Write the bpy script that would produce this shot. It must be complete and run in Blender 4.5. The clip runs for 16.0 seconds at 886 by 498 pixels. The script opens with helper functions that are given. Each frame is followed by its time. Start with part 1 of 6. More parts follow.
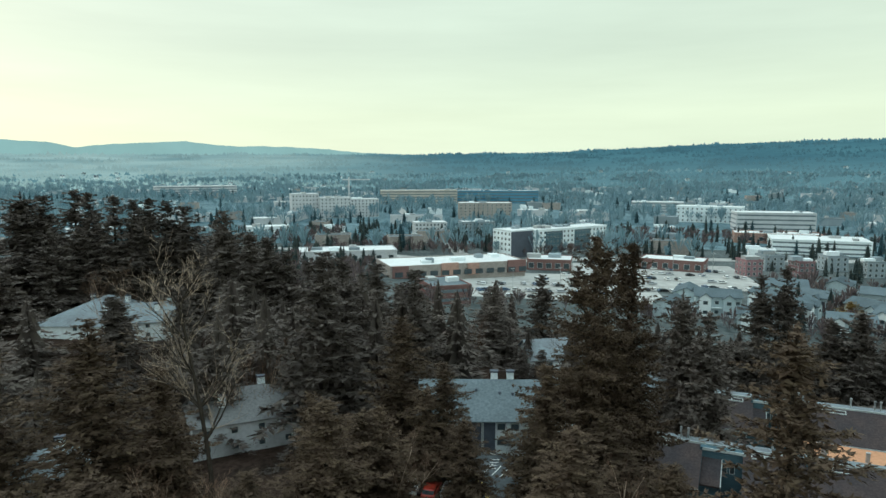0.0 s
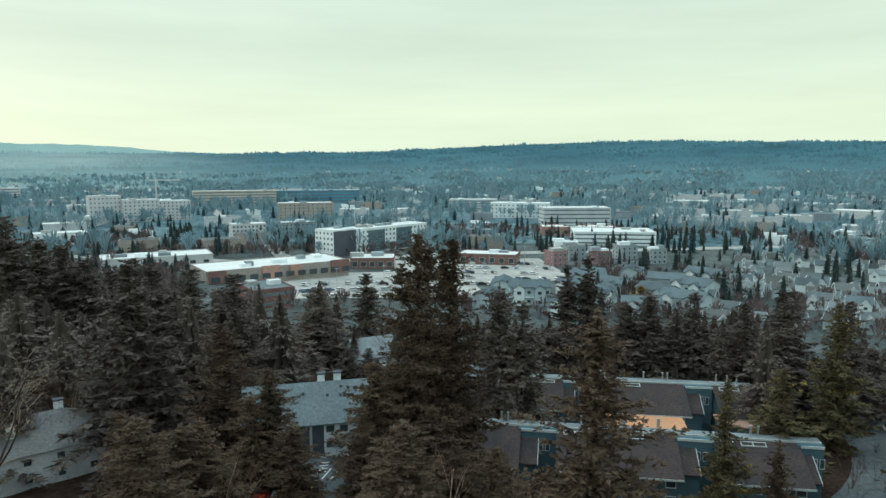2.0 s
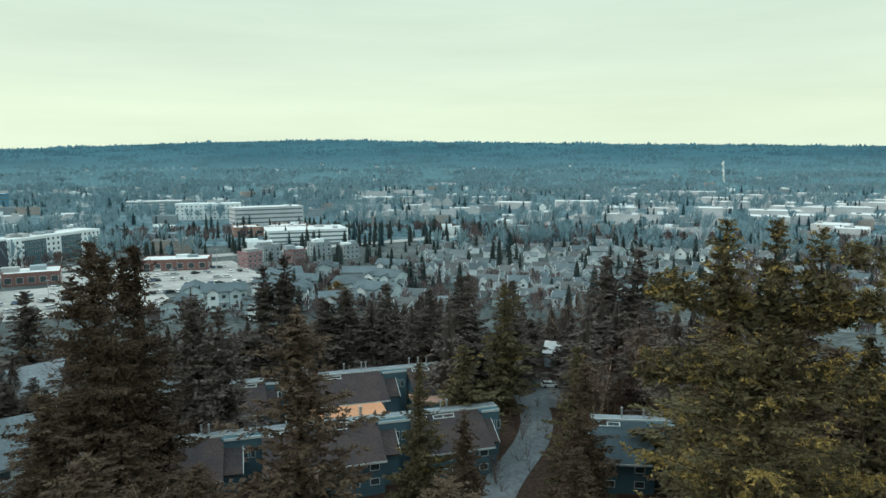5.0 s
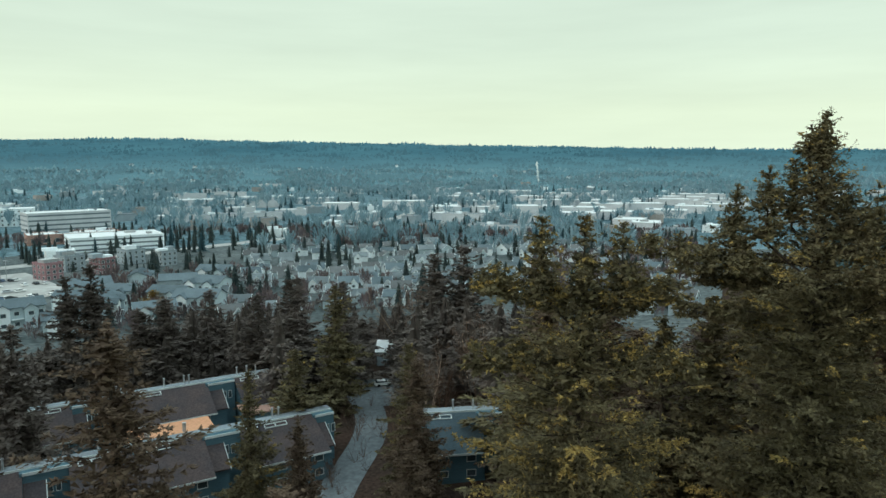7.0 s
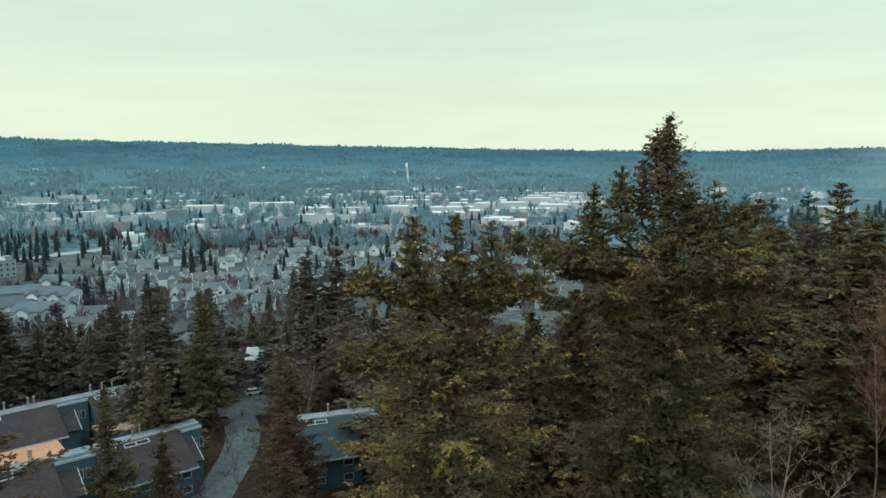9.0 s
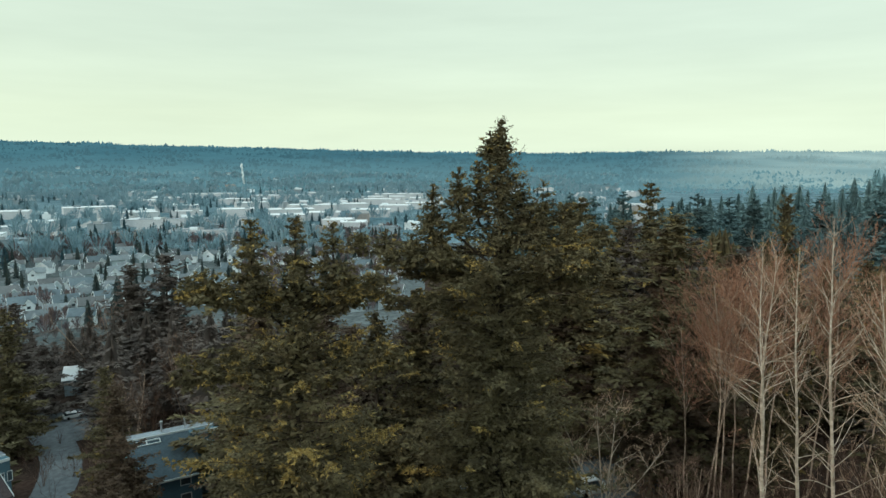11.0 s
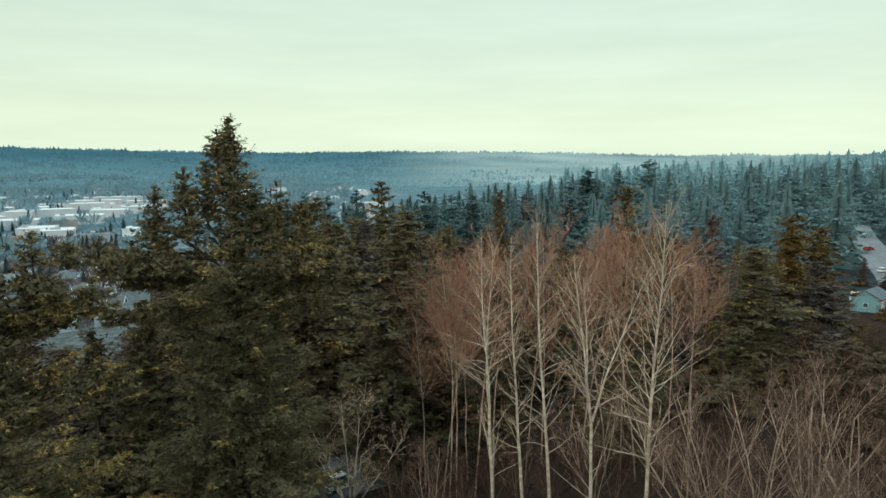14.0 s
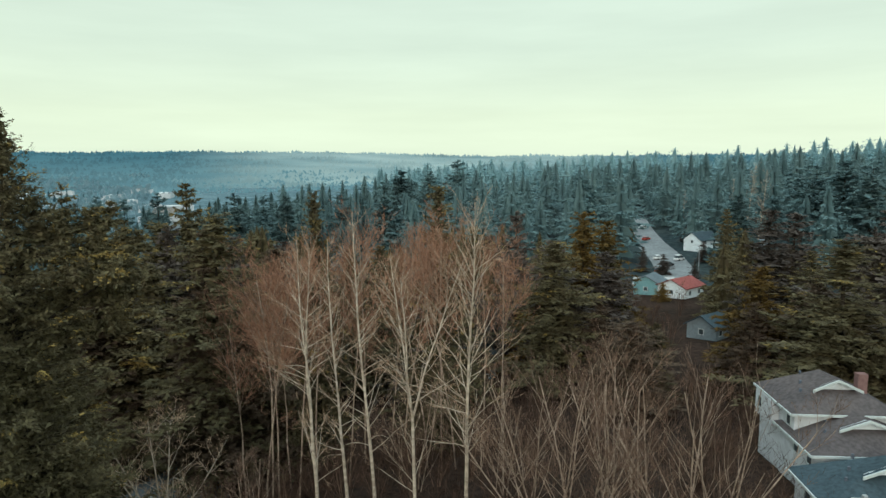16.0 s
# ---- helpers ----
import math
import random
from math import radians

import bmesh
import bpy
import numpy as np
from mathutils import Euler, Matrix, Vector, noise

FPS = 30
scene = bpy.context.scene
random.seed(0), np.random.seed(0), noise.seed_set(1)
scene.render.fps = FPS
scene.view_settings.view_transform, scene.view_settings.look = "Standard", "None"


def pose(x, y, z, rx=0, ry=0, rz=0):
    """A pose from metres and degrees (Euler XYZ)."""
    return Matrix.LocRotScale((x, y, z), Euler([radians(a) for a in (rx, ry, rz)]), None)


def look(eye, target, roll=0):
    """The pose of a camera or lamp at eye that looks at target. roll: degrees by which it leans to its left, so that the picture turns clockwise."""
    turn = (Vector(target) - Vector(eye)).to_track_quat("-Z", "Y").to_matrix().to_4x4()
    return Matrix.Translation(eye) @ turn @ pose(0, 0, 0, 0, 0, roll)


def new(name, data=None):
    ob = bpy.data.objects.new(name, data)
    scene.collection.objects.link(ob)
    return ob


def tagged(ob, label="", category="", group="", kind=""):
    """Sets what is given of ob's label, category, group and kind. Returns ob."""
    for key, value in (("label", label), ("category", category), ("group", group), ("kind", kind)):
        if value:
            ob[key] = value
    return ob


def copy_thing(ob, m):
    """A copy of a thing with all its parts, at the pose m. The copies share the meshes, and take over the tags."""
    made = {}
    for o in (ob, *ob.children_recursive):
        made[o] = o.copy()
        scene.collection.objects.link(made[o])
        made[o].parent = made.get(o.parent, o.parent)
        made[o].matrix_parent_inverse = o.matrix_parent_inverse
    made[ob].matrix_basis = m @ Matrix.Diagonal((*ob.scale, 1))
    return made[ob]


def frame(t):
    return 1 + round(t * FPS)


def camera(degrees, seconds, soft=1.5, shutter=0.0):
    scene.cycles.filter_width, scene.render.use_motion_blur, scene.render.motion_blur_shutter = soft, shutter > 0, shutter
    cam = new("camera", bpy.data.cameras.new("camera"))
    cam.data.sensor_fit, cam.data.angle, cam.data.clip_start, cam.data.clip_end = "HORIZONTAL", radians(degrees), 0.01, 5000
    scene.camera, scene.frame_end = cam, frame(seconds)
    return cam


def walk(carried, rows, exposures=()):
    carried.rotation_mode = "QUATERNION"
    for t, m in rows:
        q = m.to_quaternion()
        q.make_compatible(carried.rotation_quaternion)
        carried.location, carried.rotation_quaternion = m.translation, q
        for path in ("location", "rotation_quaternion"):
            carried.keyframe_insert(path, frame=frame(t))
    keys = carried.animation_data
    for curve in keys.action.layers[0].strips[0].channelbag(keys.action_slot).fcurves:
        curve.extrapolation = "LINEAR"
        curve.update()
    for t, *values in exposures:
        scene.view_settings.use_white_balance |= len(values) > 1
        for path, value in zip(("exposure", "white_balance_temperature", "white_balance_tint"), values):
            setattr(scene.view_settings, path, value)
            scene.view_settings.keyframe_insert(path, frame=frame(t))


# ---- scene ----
# The camera hovers over a hillside and pans to the right. Bearings (az) are degrees clockwise from +y.
EYE_Z = 45.0
cam = camera(66.5, 16.0)
ROWS = [
    (0.0, 0.00, -7.14, -0.05),
    (0.5, -3.14, -7.11, -0.03),
    (1.0, -6.79, -7.15, -0.00),
    (1.5, -10.86, -7.16, 0.03),
    (2.0, -15.05, -7.20, 0.01),
    (2.5, -19.33, -7.25, -0.00),
    (3.0, -23.40, -7.28, 0.04),
    (3.5, -27.34, -7.31, 0.03),
    (4.0, -31.40, -7.33, 0.05),
    (4.5, -35.94, -7.35, 0.09),
    (5.0, -40.71, -7.34, 0.09),
    (5.2, -42.55, -7.35, 0.08),
    (7.3, -56.72, -7.30, 0.08),
    (7.5, -57.68, -7.29, 0.12),
    (8.0, -60.46, -7.27, 0.05),
    (8.5, -63.22, -7.27, 0.07),
    (11.0, -79.55, -7.17, -0.05),
    (11.5, -83.28, -7.19, -0.01),
    (12.0, -87.27, -7.17, -0.05),
    (12.5, -91.37, -7.19, -0.04),
    (13.0, -95.56, -7.18, 0.03),
    (13.5, -99.14, -7.17, 0.05),
    (14.0, -101.79, -7.19, 0.03),
    (14.5, -105.60, -7.16, 0.08),
    (15.0, -109.75, -7.16, 0.12),
    (15.5, -113.68, -7.15, 0.12),
    (16.0, -117.38, -7.18, 0.12),
]
walk(cam, [(t, pose(0, 0, EYE_Z, 90 + pitch, roll, yaw)) for t, yaw, pitch, roll in ROWS])

# ---- sky and sun: a thin bright overcast, brightest low in the west ----
world = bpy.data.worlds.new("sky")
scene.world = world
world.use_nodes = True
wn, wl = world.node_tree.nodes, world.node_tree.links
wn.clear()
w_out = wn.new("ShaderNodeOutputWorld")
w_bg = wn.new("ShaderNodeBackground")
w_sky = wn.new("ShaderNodeTexSky")
w_sky.sky_type = "NISHITA"
w_sky.sun_disc = False
w_sky.sun_elevation = radians(20)
w_sky.sun_rotation = radians(-48)
w_co = wn.new("ShaderNodeTexCoord")
w_sep = wn.new("ShaderNodeSeparateXYZ")
w_ramp = wn.new("ShaderNodeValToRGB")
els = w_ramp.color_ramp.elements
els[0].position, els[0].color = 0.0, (0.74, 0.88, 0.69, 1)
els[1].position, els[1].color = 0.95, (1.22, 1.55, 1.64, 1)
for pos, col in ((0.07, (0.75, 0.88, 0.67)), (0.16, (0.665, 0.80, 0.645)), (0.27, (0.675, 0.82, 0.685)), (0.55, (0.97, 1.22, 1.25))):
    e = els.new(pos)
    e.color = (*col, 1)
w_map = wn.new("ShaderNodeMapping")
w_map.inputs["Scale"].default_value = (1.6, 1.6, 14.0)
w_map.inputs["Rotation"].default_value = (0.05, 0.03, 0.4)
w_noise = wn.new("ShaderNodeTexNoise")
w_noise.inputs["Scale"].default_value = 1.5
w_noise.inputs["Detail"].default_value = 5.0
w_noise.inputs["Roughness"].default_value = 0.55
w_cl = wn.new("ShaderNodeMapRange")
w_cl.inputs["From Min"].default_value, w_cl.inputs["From Max"].default_value = 0.3, 0.7
w_cl.inputs["To Min"].default_value, w_cl.inputs["To Max"].default_value = 0.955, 1.065
w_dot = wn.new("ShaderNodeVectorMath")
w_dot.operation = "DOT_PRODUCT"
w_dot.inputs[1].default_value = (math.sin(radians(-48)), math.cos(radians(-48)), 0.12)
w_glow = wn.new("ShaderNodeMapRange")
w_glow.inputs["From Min"].default_value, w_glow.inputs["From Max"].default_value = 0.6, 1.0
w_glow.inputs["To Min"].default_value, w_glow.inputs["To Max"].default_value = 0.0, 1.0
w_add = wn.new("ShaderNodeMixRGB")
w_add.blend_type = "ADD"
w_add.inputs[2].default_value = (0.025, 0.0, -0.02, 1)
w_mul = wn.new("ShaderNodeVectorMath")
w_mul.operation = "SCALE"
w_mix = wn.new("ShaderNodeMixRGB")
w_mix.inputs[0].default_value = 0.012
wl.new(w_co.outputs["Generated"], w_sep.inputs[0])
wl.new(w_sep.outputs["Z"], w_ramp.inputs[0])
wl.new(w_co.outputs["Generated"], w_map.inputs[0])
wl.new(w_map.outputs[0], w_noise.inputs["Vector"])
wl.new(w_noise.outputs[0], w_cl.inputs["Value"])
wl.new(w_co.outputs["Generated"], w_dot.inputs[0])
wl.new(w_dot.outputs["Value"], w_glow.inputs["Value"])
wl.new(w_glow.outputs[0], w_add.inputs[0])
wl.new(w_ramp.outputs[0], w_add.inputs[1])
wl.new(w_add.outputs[0], w_mul.inputs[0])
wl.new(w_cl.outputs[0], w_mul.inputs["Scale"])
wl.new(w_mul.outputs[0], w_mix.inputs[1])
wl.new(w_sky.outputs[0], w_mix.inputs[2])
wl.new(w_mix.outputs[0], w_bg.inputs[0])
w_bg.inputs[1].default_value = 1.005
wl.new(w_bg.outputs[0], w_out.inputs[0])

sun = new("sun", bpy.data.lights.new("sun", "SUN"))
sun.data.energy, sun.data.angle, sun.data.color = 1.0, radians(14), (1.0, 0.93, 0.82)
SUN_AZ, SUN_EL = -48, 20
sun.matrix_world = look((0, 0, 300), (-math.sin(radians(SUN_AZ)) * 100, -math.cos(radians(SUN_AZ)) * 100, 300 - 100 * math.tan(radians(SUN_EL))))

# ---- the lie of the land ----
AZ_NODES = [-60, -30, 0, 30, 60, 90, 120, 150, 180]
R_NODES = [0, 50, 100, 200, 300, 400, 600, 1000, 1500]
LAND = np.array([
    [10, 6, 0, 4, 6, 0, -10, -15, -15],
    [10, 4, -2, 2, 4, -6, -13, -15, -15],
    [9, 4, 0, -6, -12, -13, -14, -15, -15],
    [9, -1, -12, -14, -13.5, -13, -14, -15, -15],
    [9, 2, -9, -12, -12.5, -13, -14, -15, -15],
    [10, 8, 1, -6, -9, -12, -14, -15, -15],
    [14, 14, 10, 7, 6, 8, 15, 10, -5],
    [18, 16.5, 14.5, 12, 17, 24, 30, 30, 20],
    [20, 20, 18, 16, 20, 28, 36, 40, 40]], float)
RIDGE_AZ = [-60, -30, -8, -1, 4, 8, 12, 20, 27, 33, 40, 48, 53, 58, 65, 75, 89, 95, 110, 114, 119, 150, 180]
RIDGE_EL = [0.6, 0.65, 0.78, 0.78, 0.92, 0.92, 1.10, 1.50, 1.70, 1.76, 1.64, 1.56, 1.46, 1.34, 1.25, 1.0, 0.82, 0.97, 0.88, 0.75, 0.6, 0.6, 0.7]
RIDGE_R = 3300.0


def land(az, r):
    """Height of the ground at a bearing and a distance."""
    az = (az + 60) % 360 - 60
    if az > 180:
        k = (az - 180) / 120
        return land(180, r) * (1 - k) + land(-60, r) * k
    low = float(np.interp(az, AZ_NODES, [np.interp(r, R_NODES, row) for row in LAND]))
    if r <= 1500:
        return low
    crest = EYE_Z + RIDGE_R * math.tan(radians(float(np.interp(az, RIDGE_AZ, RIDGE_EL))))
    k = min(1.0, max(0.0, (r - 1700) / (RIDGE_R - 1700)))
    k = k ** 1.3 if k < 1 else 1
    return low * (1 - k) + crest * k - max(0, r - RIDGE_R) * 0.02


def spot(az, r, up=0.0):
    a = radians(az)
    return Vector((r * math.sin(a), r * math.cos(a), land(az, r) + up))


def land_xy(x, y):
    return land(math.degrees(math.atan2(x, y)), math.hypot(x, y))


# ---- materials ----
def material(name, color, rough=0.8, vary=0.25, scale=1.0, bump=0.2, metal=0.0, tint=0.0, stretch=(1, 1, 1), second=None, glow=0.0, random_amount=0.0):
    """A surface with variation at two scales, in metres, and fine relief."""
    m = bpy.data.materials.new(name)
    m.use_nodes = True
    n, l = m.node_tree.nodes, m.node_tree.links
    b = n["Principled BSDF"]
    b.inputs["Roughness"].default_value = rough
    b.inputs["Metallic"].default_value = metal
    b.inputs["Specular IOR Level"].default_value = 0.3 if rough < 0.8 else 0.0
    geo = n.new("ShaderNodeNewGeometry")
    mp = n.new("ShaderNodeMapping")
    mp.inputs["Scale"].default_value = stretch
    l.new(geo.outputs["Position"], mp.inputs[0])
    big, fine = n.new("ShaderNodeTexNoise"), n.new("ShaderNodeTexNoise")
    big.inputs["Scale"].default_value = 0.35 / scale
    big.inputs["Detail"].default_value = 4
    fine.inputs["Scale"].default_value = 4.0 / scale
    fine.inputs["Detail"].default_value = 3
    l.new(mp.outputs[0], big.inputs["Vector"])
    l.new(mp.outputs[0], fine.inputs["Vector"])
    ramp = n.new("ShaderNodeMapRange")
    ramp.inputs["From Min"].default_value, ramp.inputs["From Max"].default_value = 0.35, 0.65
    l.new(big.outputs[0], ramp.inputs["Value"])
    mix = n.new("ShaderNodeMixRGB")
    other = second or tuple(c * (1 - vary) for c in color)
    mix.inputs[1].default_value, mix.inputs[2].default_value = (*color, 1), (*other, 1)
    l.new(ramp.outputs[0], mix.inputs[0])
    hsv = n.new("ShaderNodeHueSaturation")
    val = n.new("ShaderNodeMapRange")
    val.inputs["From Min"].default_value, val.inputs["From Max"].default_value = 0.3, 0.7
    val.inputs["To Min"].default_value, val.inputs["To Max"].default_value = 1 - vary, 1 + vary
    l.new(fine.outputs[0], val.inputs["Value"])
    l.new(mix.outputs[0], hsv.inputs["Color"])
    out_value = val.outputs[0]
    if random_amount:
        info = n.new("ShaderNodeObjectInfo")
        rr = n.new("ShaderNodeMapRange")
        rr.inputs["To Min"].default_value, rr.inputs["To Max"].default_value = 1 - random_amount, 1 + random_amount
        l.new(info.outputs["Random"], rr.inputs["Value"])
        mu = n.new("ShaderNodeMath")
        mu.operation = "MULTIPLY"
        l.new(out_value, mu.inputs[0])
        l.new(rr.outputs[0], mu.inputs[1])
        out_value = mu.outputs[0]
    l.new(out_value, hsv.inputs["Value"])
    l.new(hsv.outputs[0], b.inputs["Base Color"])
    if bump:
        bp = n.new("ShaderNodeBump")
        bp.inputs["Strength"].default_value = bump
        bp.inputs["Distance"].default_value = 0.05 * scale
        l.new(fine.outputs[0], bp.inputs["Height"])
        l.new(bp.outputs[0], b.inputs["Normal"])
    if glow:
        haze_glow(n, l, b, hsv.outputs[0], glow)
    return m


def haze_glow(n, l, b, color, glow):
    """Far hills: haze goes in as emission; a quarter of the base colour stays."""
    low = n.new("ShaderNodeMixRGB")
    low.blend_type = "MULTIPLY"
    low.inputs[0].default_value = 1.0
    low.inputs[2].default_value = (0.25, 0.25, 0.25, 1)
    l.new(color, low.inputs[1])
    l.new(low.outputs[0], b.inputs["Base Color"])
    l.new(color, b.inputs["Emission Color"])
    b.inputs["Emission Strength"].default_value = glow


def foliage(name, colors, rough=0.75, glow=0.0, grain=0.5, fleck=0.6):
    """Leaves or twigs whose tone changes from spray to spray."""
    m = bpy.data.materials.new(name)
    m.use_nodes = True
    n, l = m.node_tree.nodes, m.node_tree.links
    b = n["Principled BSDF"]
    b.inputs["Roughness"].default_value = rough
    b.inputs["Specular IOR Level"].default_value = 0.05
    geo = n.new("ShaderNodeNewGeometry")
    info = n.new("ShaderNodeObjectInfo")
    ramp = n.new("ShaderNodeValToRGB")
    e = ramp.color_ramp.elements
    e[0].color, e[1].color = (*colors[0], 1), (*colors[-1], 1)
    for i, c in enumerate(colors[1:-1]):
        x = e.new((i + 1) / (len(colors) - 1))
        x.color = (*c, 1)
    noise_t = n.new("ShaderNodeTexNoise")
    noise_t.inputs["Scale"].default_value = grain
    l.new(geo.outputs["Position"], noise_t.inputs["Vector"])
    a = n.new("ShaderNodeMath")
    a.operation = "MULTIPLY_ADD"
    a.inputs[1].default_value = fleck
    l.new(geo.outputs["Random Per Island"], a.inputs[0])
    k = n.new("ShaderNodeMapRange")
    k.inputs["From Min"].default_value, k.inputs["From Max"].default_value = 0.3, 0.7
    k.inputs["To Min"].default_value, k.inputs["To Max"].default_value = 0.25 - fleck / 2, 0.75 - fleck / 2
    l.new(noise_t.outputs[0], k.inputs["Value"])
    l.new(k.outputs[0], a.inputs[2])
    l.new(a.outputs[0], ramp.inputs[0])
    hsv = n.new("ShaderNodeHueSaturation")
    vr = n.new("ShaderNodeMapRange")
    vr.inputs["To Min"].default_value, vr.inputs["To Max"].default_value = 0.75, 1.3
    l.new(info.outputs["Random"], vr.inputs["Value"])
    l.new(vr.outputs[0], hsv.inputs["Value"])
    l.new(ramp.outputs[0], hsv.inputs["Color"])
    l.new(hsv.outputs[0], b.inputs["Base Color"])
    if glow:
        haze_glow(n, l, b, hsv.outputs[0], glow)
    return m


WOODLAND = material("woodland_floor", (0.050, 0.033, 0.026), 0.95, 0.35, 3.0, 0.4, second=(0.034, 0.025, 0.020))
# teal of the misty air is put into this ground colour
HILL_FLOOR = material("misty_hillside_floor", (0.050, 0.066, 0.066), 0.95, 0.35, 8.0, 0.3, second=(0.032, 0.046, 0.050))
# pale blue: valley haze mixed into the ground colour
TOWN = material("hazy_town_ground", (0.150, 0.220, 0.242), 0.95, 0.4, 16.0, 0.1, second=(0.074, 0.126, 0.146))
SUBURB = material("suburb_ground", (0.125, 0.142, 0.142), 0.95, 0.35, 9.0, 0.15, second=(0.068, 0.082, 0.082))
def paint_mist(m, pale, az, amount, spread):
    """Paints pale mist into the emission over one stretch of the far hills."""
    n, l = m.node_tree.nodes, m.node_tree.links
    b = n["Principled BSDF"]
    old = b.inputs["Emission Color"].links[0].from_socket
    geo = n.new("ShaderNodeNewGeometry")
    nrm = n.new("ShaderNodeVectorMath")
    nrm.operation = "NORMALIZE"
    l.new(geo.outputs["Position"], nrm.inputs[0])
    dot = n.new("ShaderNodeVectorMath")
    dot.operation = "DOT_PRODUCT"
    dot.inputs[1].default_value = (math.sin(radians(az)), math.cos(radians(az)), 0)
    l.new(nrm.outputs[0], dot.inputs[0])
    rg = n.new("ShaderNodeMapRange")
    rg.interpolation_type = "SMOOTHSTEP"
    rg.inputs["From Min"].default_value, rg.inputs["From Max"].default_value = spread, 1.0
    rg.inputs["To Min"].default_value, rg.inputs["To Max"].default_value = 0.0, amount
    l.new(dot.outputs["Value"], rg.inputs["Value"])
    mp = n.new("ShaderNodeMapping")
    mp.inputs["Scale"].default_value = (0.0022, 0.0022, 0.010)
    l.new(geo.outputs["Position"], mp.inputs[0])
    cloud = n.new("ShaderNodeTexNoise")
    cloud.inputs["Scale"].default_value = 1.0
    cloud.inputs["Detail"].default_value = 4
    l.new(mp.outputs[0], cloud.inputs["Vector"])
    cr = n.new("ShaderNodeMapRange")
    cr.inputs["From Min"].default_value, cr.inputs["From Max"].default_value = 0.32, 0.68
    cr.inputs["To Min"].default_value = 0.3
    l.new(cloud.outputs[0], cr.inputs["Value"])
    mul = n.new("ShaderNodeMath")
    mul.operation = "MULTIPLY"
    l.new(rg.outputs[0], mul.inputs[0])
    l.new(cr.outputs[0], mul.inputs[1])
    mix = n.new("ShaderNodeMixRGB")
    mix.inputs[2].default_value = (*pale, 1)
    l.new(mul.outputs[0], mix.inputs[0])
    l.new(old, mix.inputs[1])
    l.new(mix.outputs[0], b.inputs["Emission Color"])


# the far hill's blue is distance haze, emitted by the surface
FAR_HILL = material("hazy_far_hill", (0.056, 0.150, 0.184), 0.95, 0.08, 170.0, 0.0, stretch=(1, 1, 4), second=(0.040, 0.114, 0.148), glow=1.0)
ASPHALT = material("asphalt", (0.130, 0.145, 0.152), 0.85, 0.2, 4.0, 0.1)
STREET = material("pale_street_asphalt", (0.24, 0.255, 0.26), 0.85, 0.2, 4.0, 0.1)
LOT = material("worn_light_asphalt", (0.40, 0.40, 0.38), 0.9, 0.18, 20.0, 0.05)
LINE = material("road_paint", (0.75, 0.75, 0.72), 0.7, 0.15, 1.0, 0.0)
YELLOW = material("kerb_yellow", (0.62, 0.42, 0.10), 0.7, 0.15, 1.0, 0.0)
FIR = foliage("fir_needles", [(0.068, 0.046, 0.035), (0.086, 0.060, 0.042), (0.108, 0.079, 0.050)], fleck=0.45)
# paler copy of FIR: distance haze put into the needle colour
FIR_HAZE = foliage("hazy_fir_needles", [(0.082, 0.066, 0.060), (0.098, 0.082, 0.072), (0.118, 0.100, 0.084)], fleck=0.4)
FIR_OLIVE = foliage("olive_fir_needles", [(0.070, 0.057, 0.036), (0.097, 0.082, 0.046), (0.134, 0.112, 0.058)])
GOLDEN = foliage("golden_branch_tips", [(0.11, 0.082, 0.036), (0.19, 0.138, 0.050), (0.32, 0.215, 0.068)])
# needles with distance haze put into the colour: bluish, then paler farther off
FIR_BLUE_HAZE = foliage("haze_blue_conifer_needles", [(0.062, 0.110, 0.118), (0.094, 0.152, 0.158), (0.140, 0.208, 0.204)], grain=0.06, fleck=0.25)
FIR_MIST = foliage("haze_pale_conifer_needles", [(0.135, 0.240, 0.266), (0.185, 0.305, 0.328), (0.260, 0.385, 0.395)], grain=0.012, fleck=0.2)
CEDAR = foliage("bronzed_cedar_sprays", [(0.066, 0.046, 0.019), (0.135, 0.087, 0.029), (0.20, 0.125, 0.041)])
BARK = material("dark_bark", (0.055, 0.045, 0.036), 0.95, 0.3, 0.6, 0.5, stretch=(1, 1, 0.25))
BIRCH_BARK = material("pale_birch_bark", (0.58, 0.485, 0.385), 0.85, 0.3, 0.5, 0.3, stretch=(0.5, 0.5, 3), second=(0.33, 0.265, 0.21))
STEM_BARK = material("pale_thicket_bark", (0.40, 0.30, 0.232), 0.85, 0.3, 0.5, 0.2, stretch=(0.5, 0.5, 3), second=(0.20, 0.145, 0.112))
TWIG_GREY = material("grey_tan_twigs", (0.42, 0.325, 0.25), 0.9, 0.3, 2.0, 0.0, random_amount=0.2)
TWIG = material("brown_twigs", (0.185, 0.118, 0.086), 0.9, 0.3, 2.0, 0.0, random_amount=0.25)
TWIG_DARK = material("dark_brush_stems", (0.092, 0.057, 0.042), 0.9, 0.3, 2.0, 0.0)
TWIG_RED = material("reddish_twigs", (0.37, 0.198, 0.132), 0.9, 0.3, 2.0, 0.0, random_amount=0.25)
TWIG_TAN = material("tan_twigs", (0.50, 0.345, 0.24), 0.9, 0.3, 2.0, 0.0, random_amount=0.2)
# bluish because the valley haze is put into the twig colour
TWIG_FAR = foliage("hazy_far_bare_woods", [(0.104, 0.184, 0.224), (0.160, 0.246, 0.280), (0.220, 0.290, 0.314)], grain=0.02, fleck=0.3)
GARDEN = foliage("garden_conifer_needles", [(0.036, 0.054, 0.056), (0.050, 0.070, 0.070), (0.080, 0.090, 0.074)])
TWIG_PLUM = foliage("plum_garden_twigs", [(0.105, 0.088, 0.098), (0.140, 0.110, 0.112), (0.20, 0.150, 0.130)])
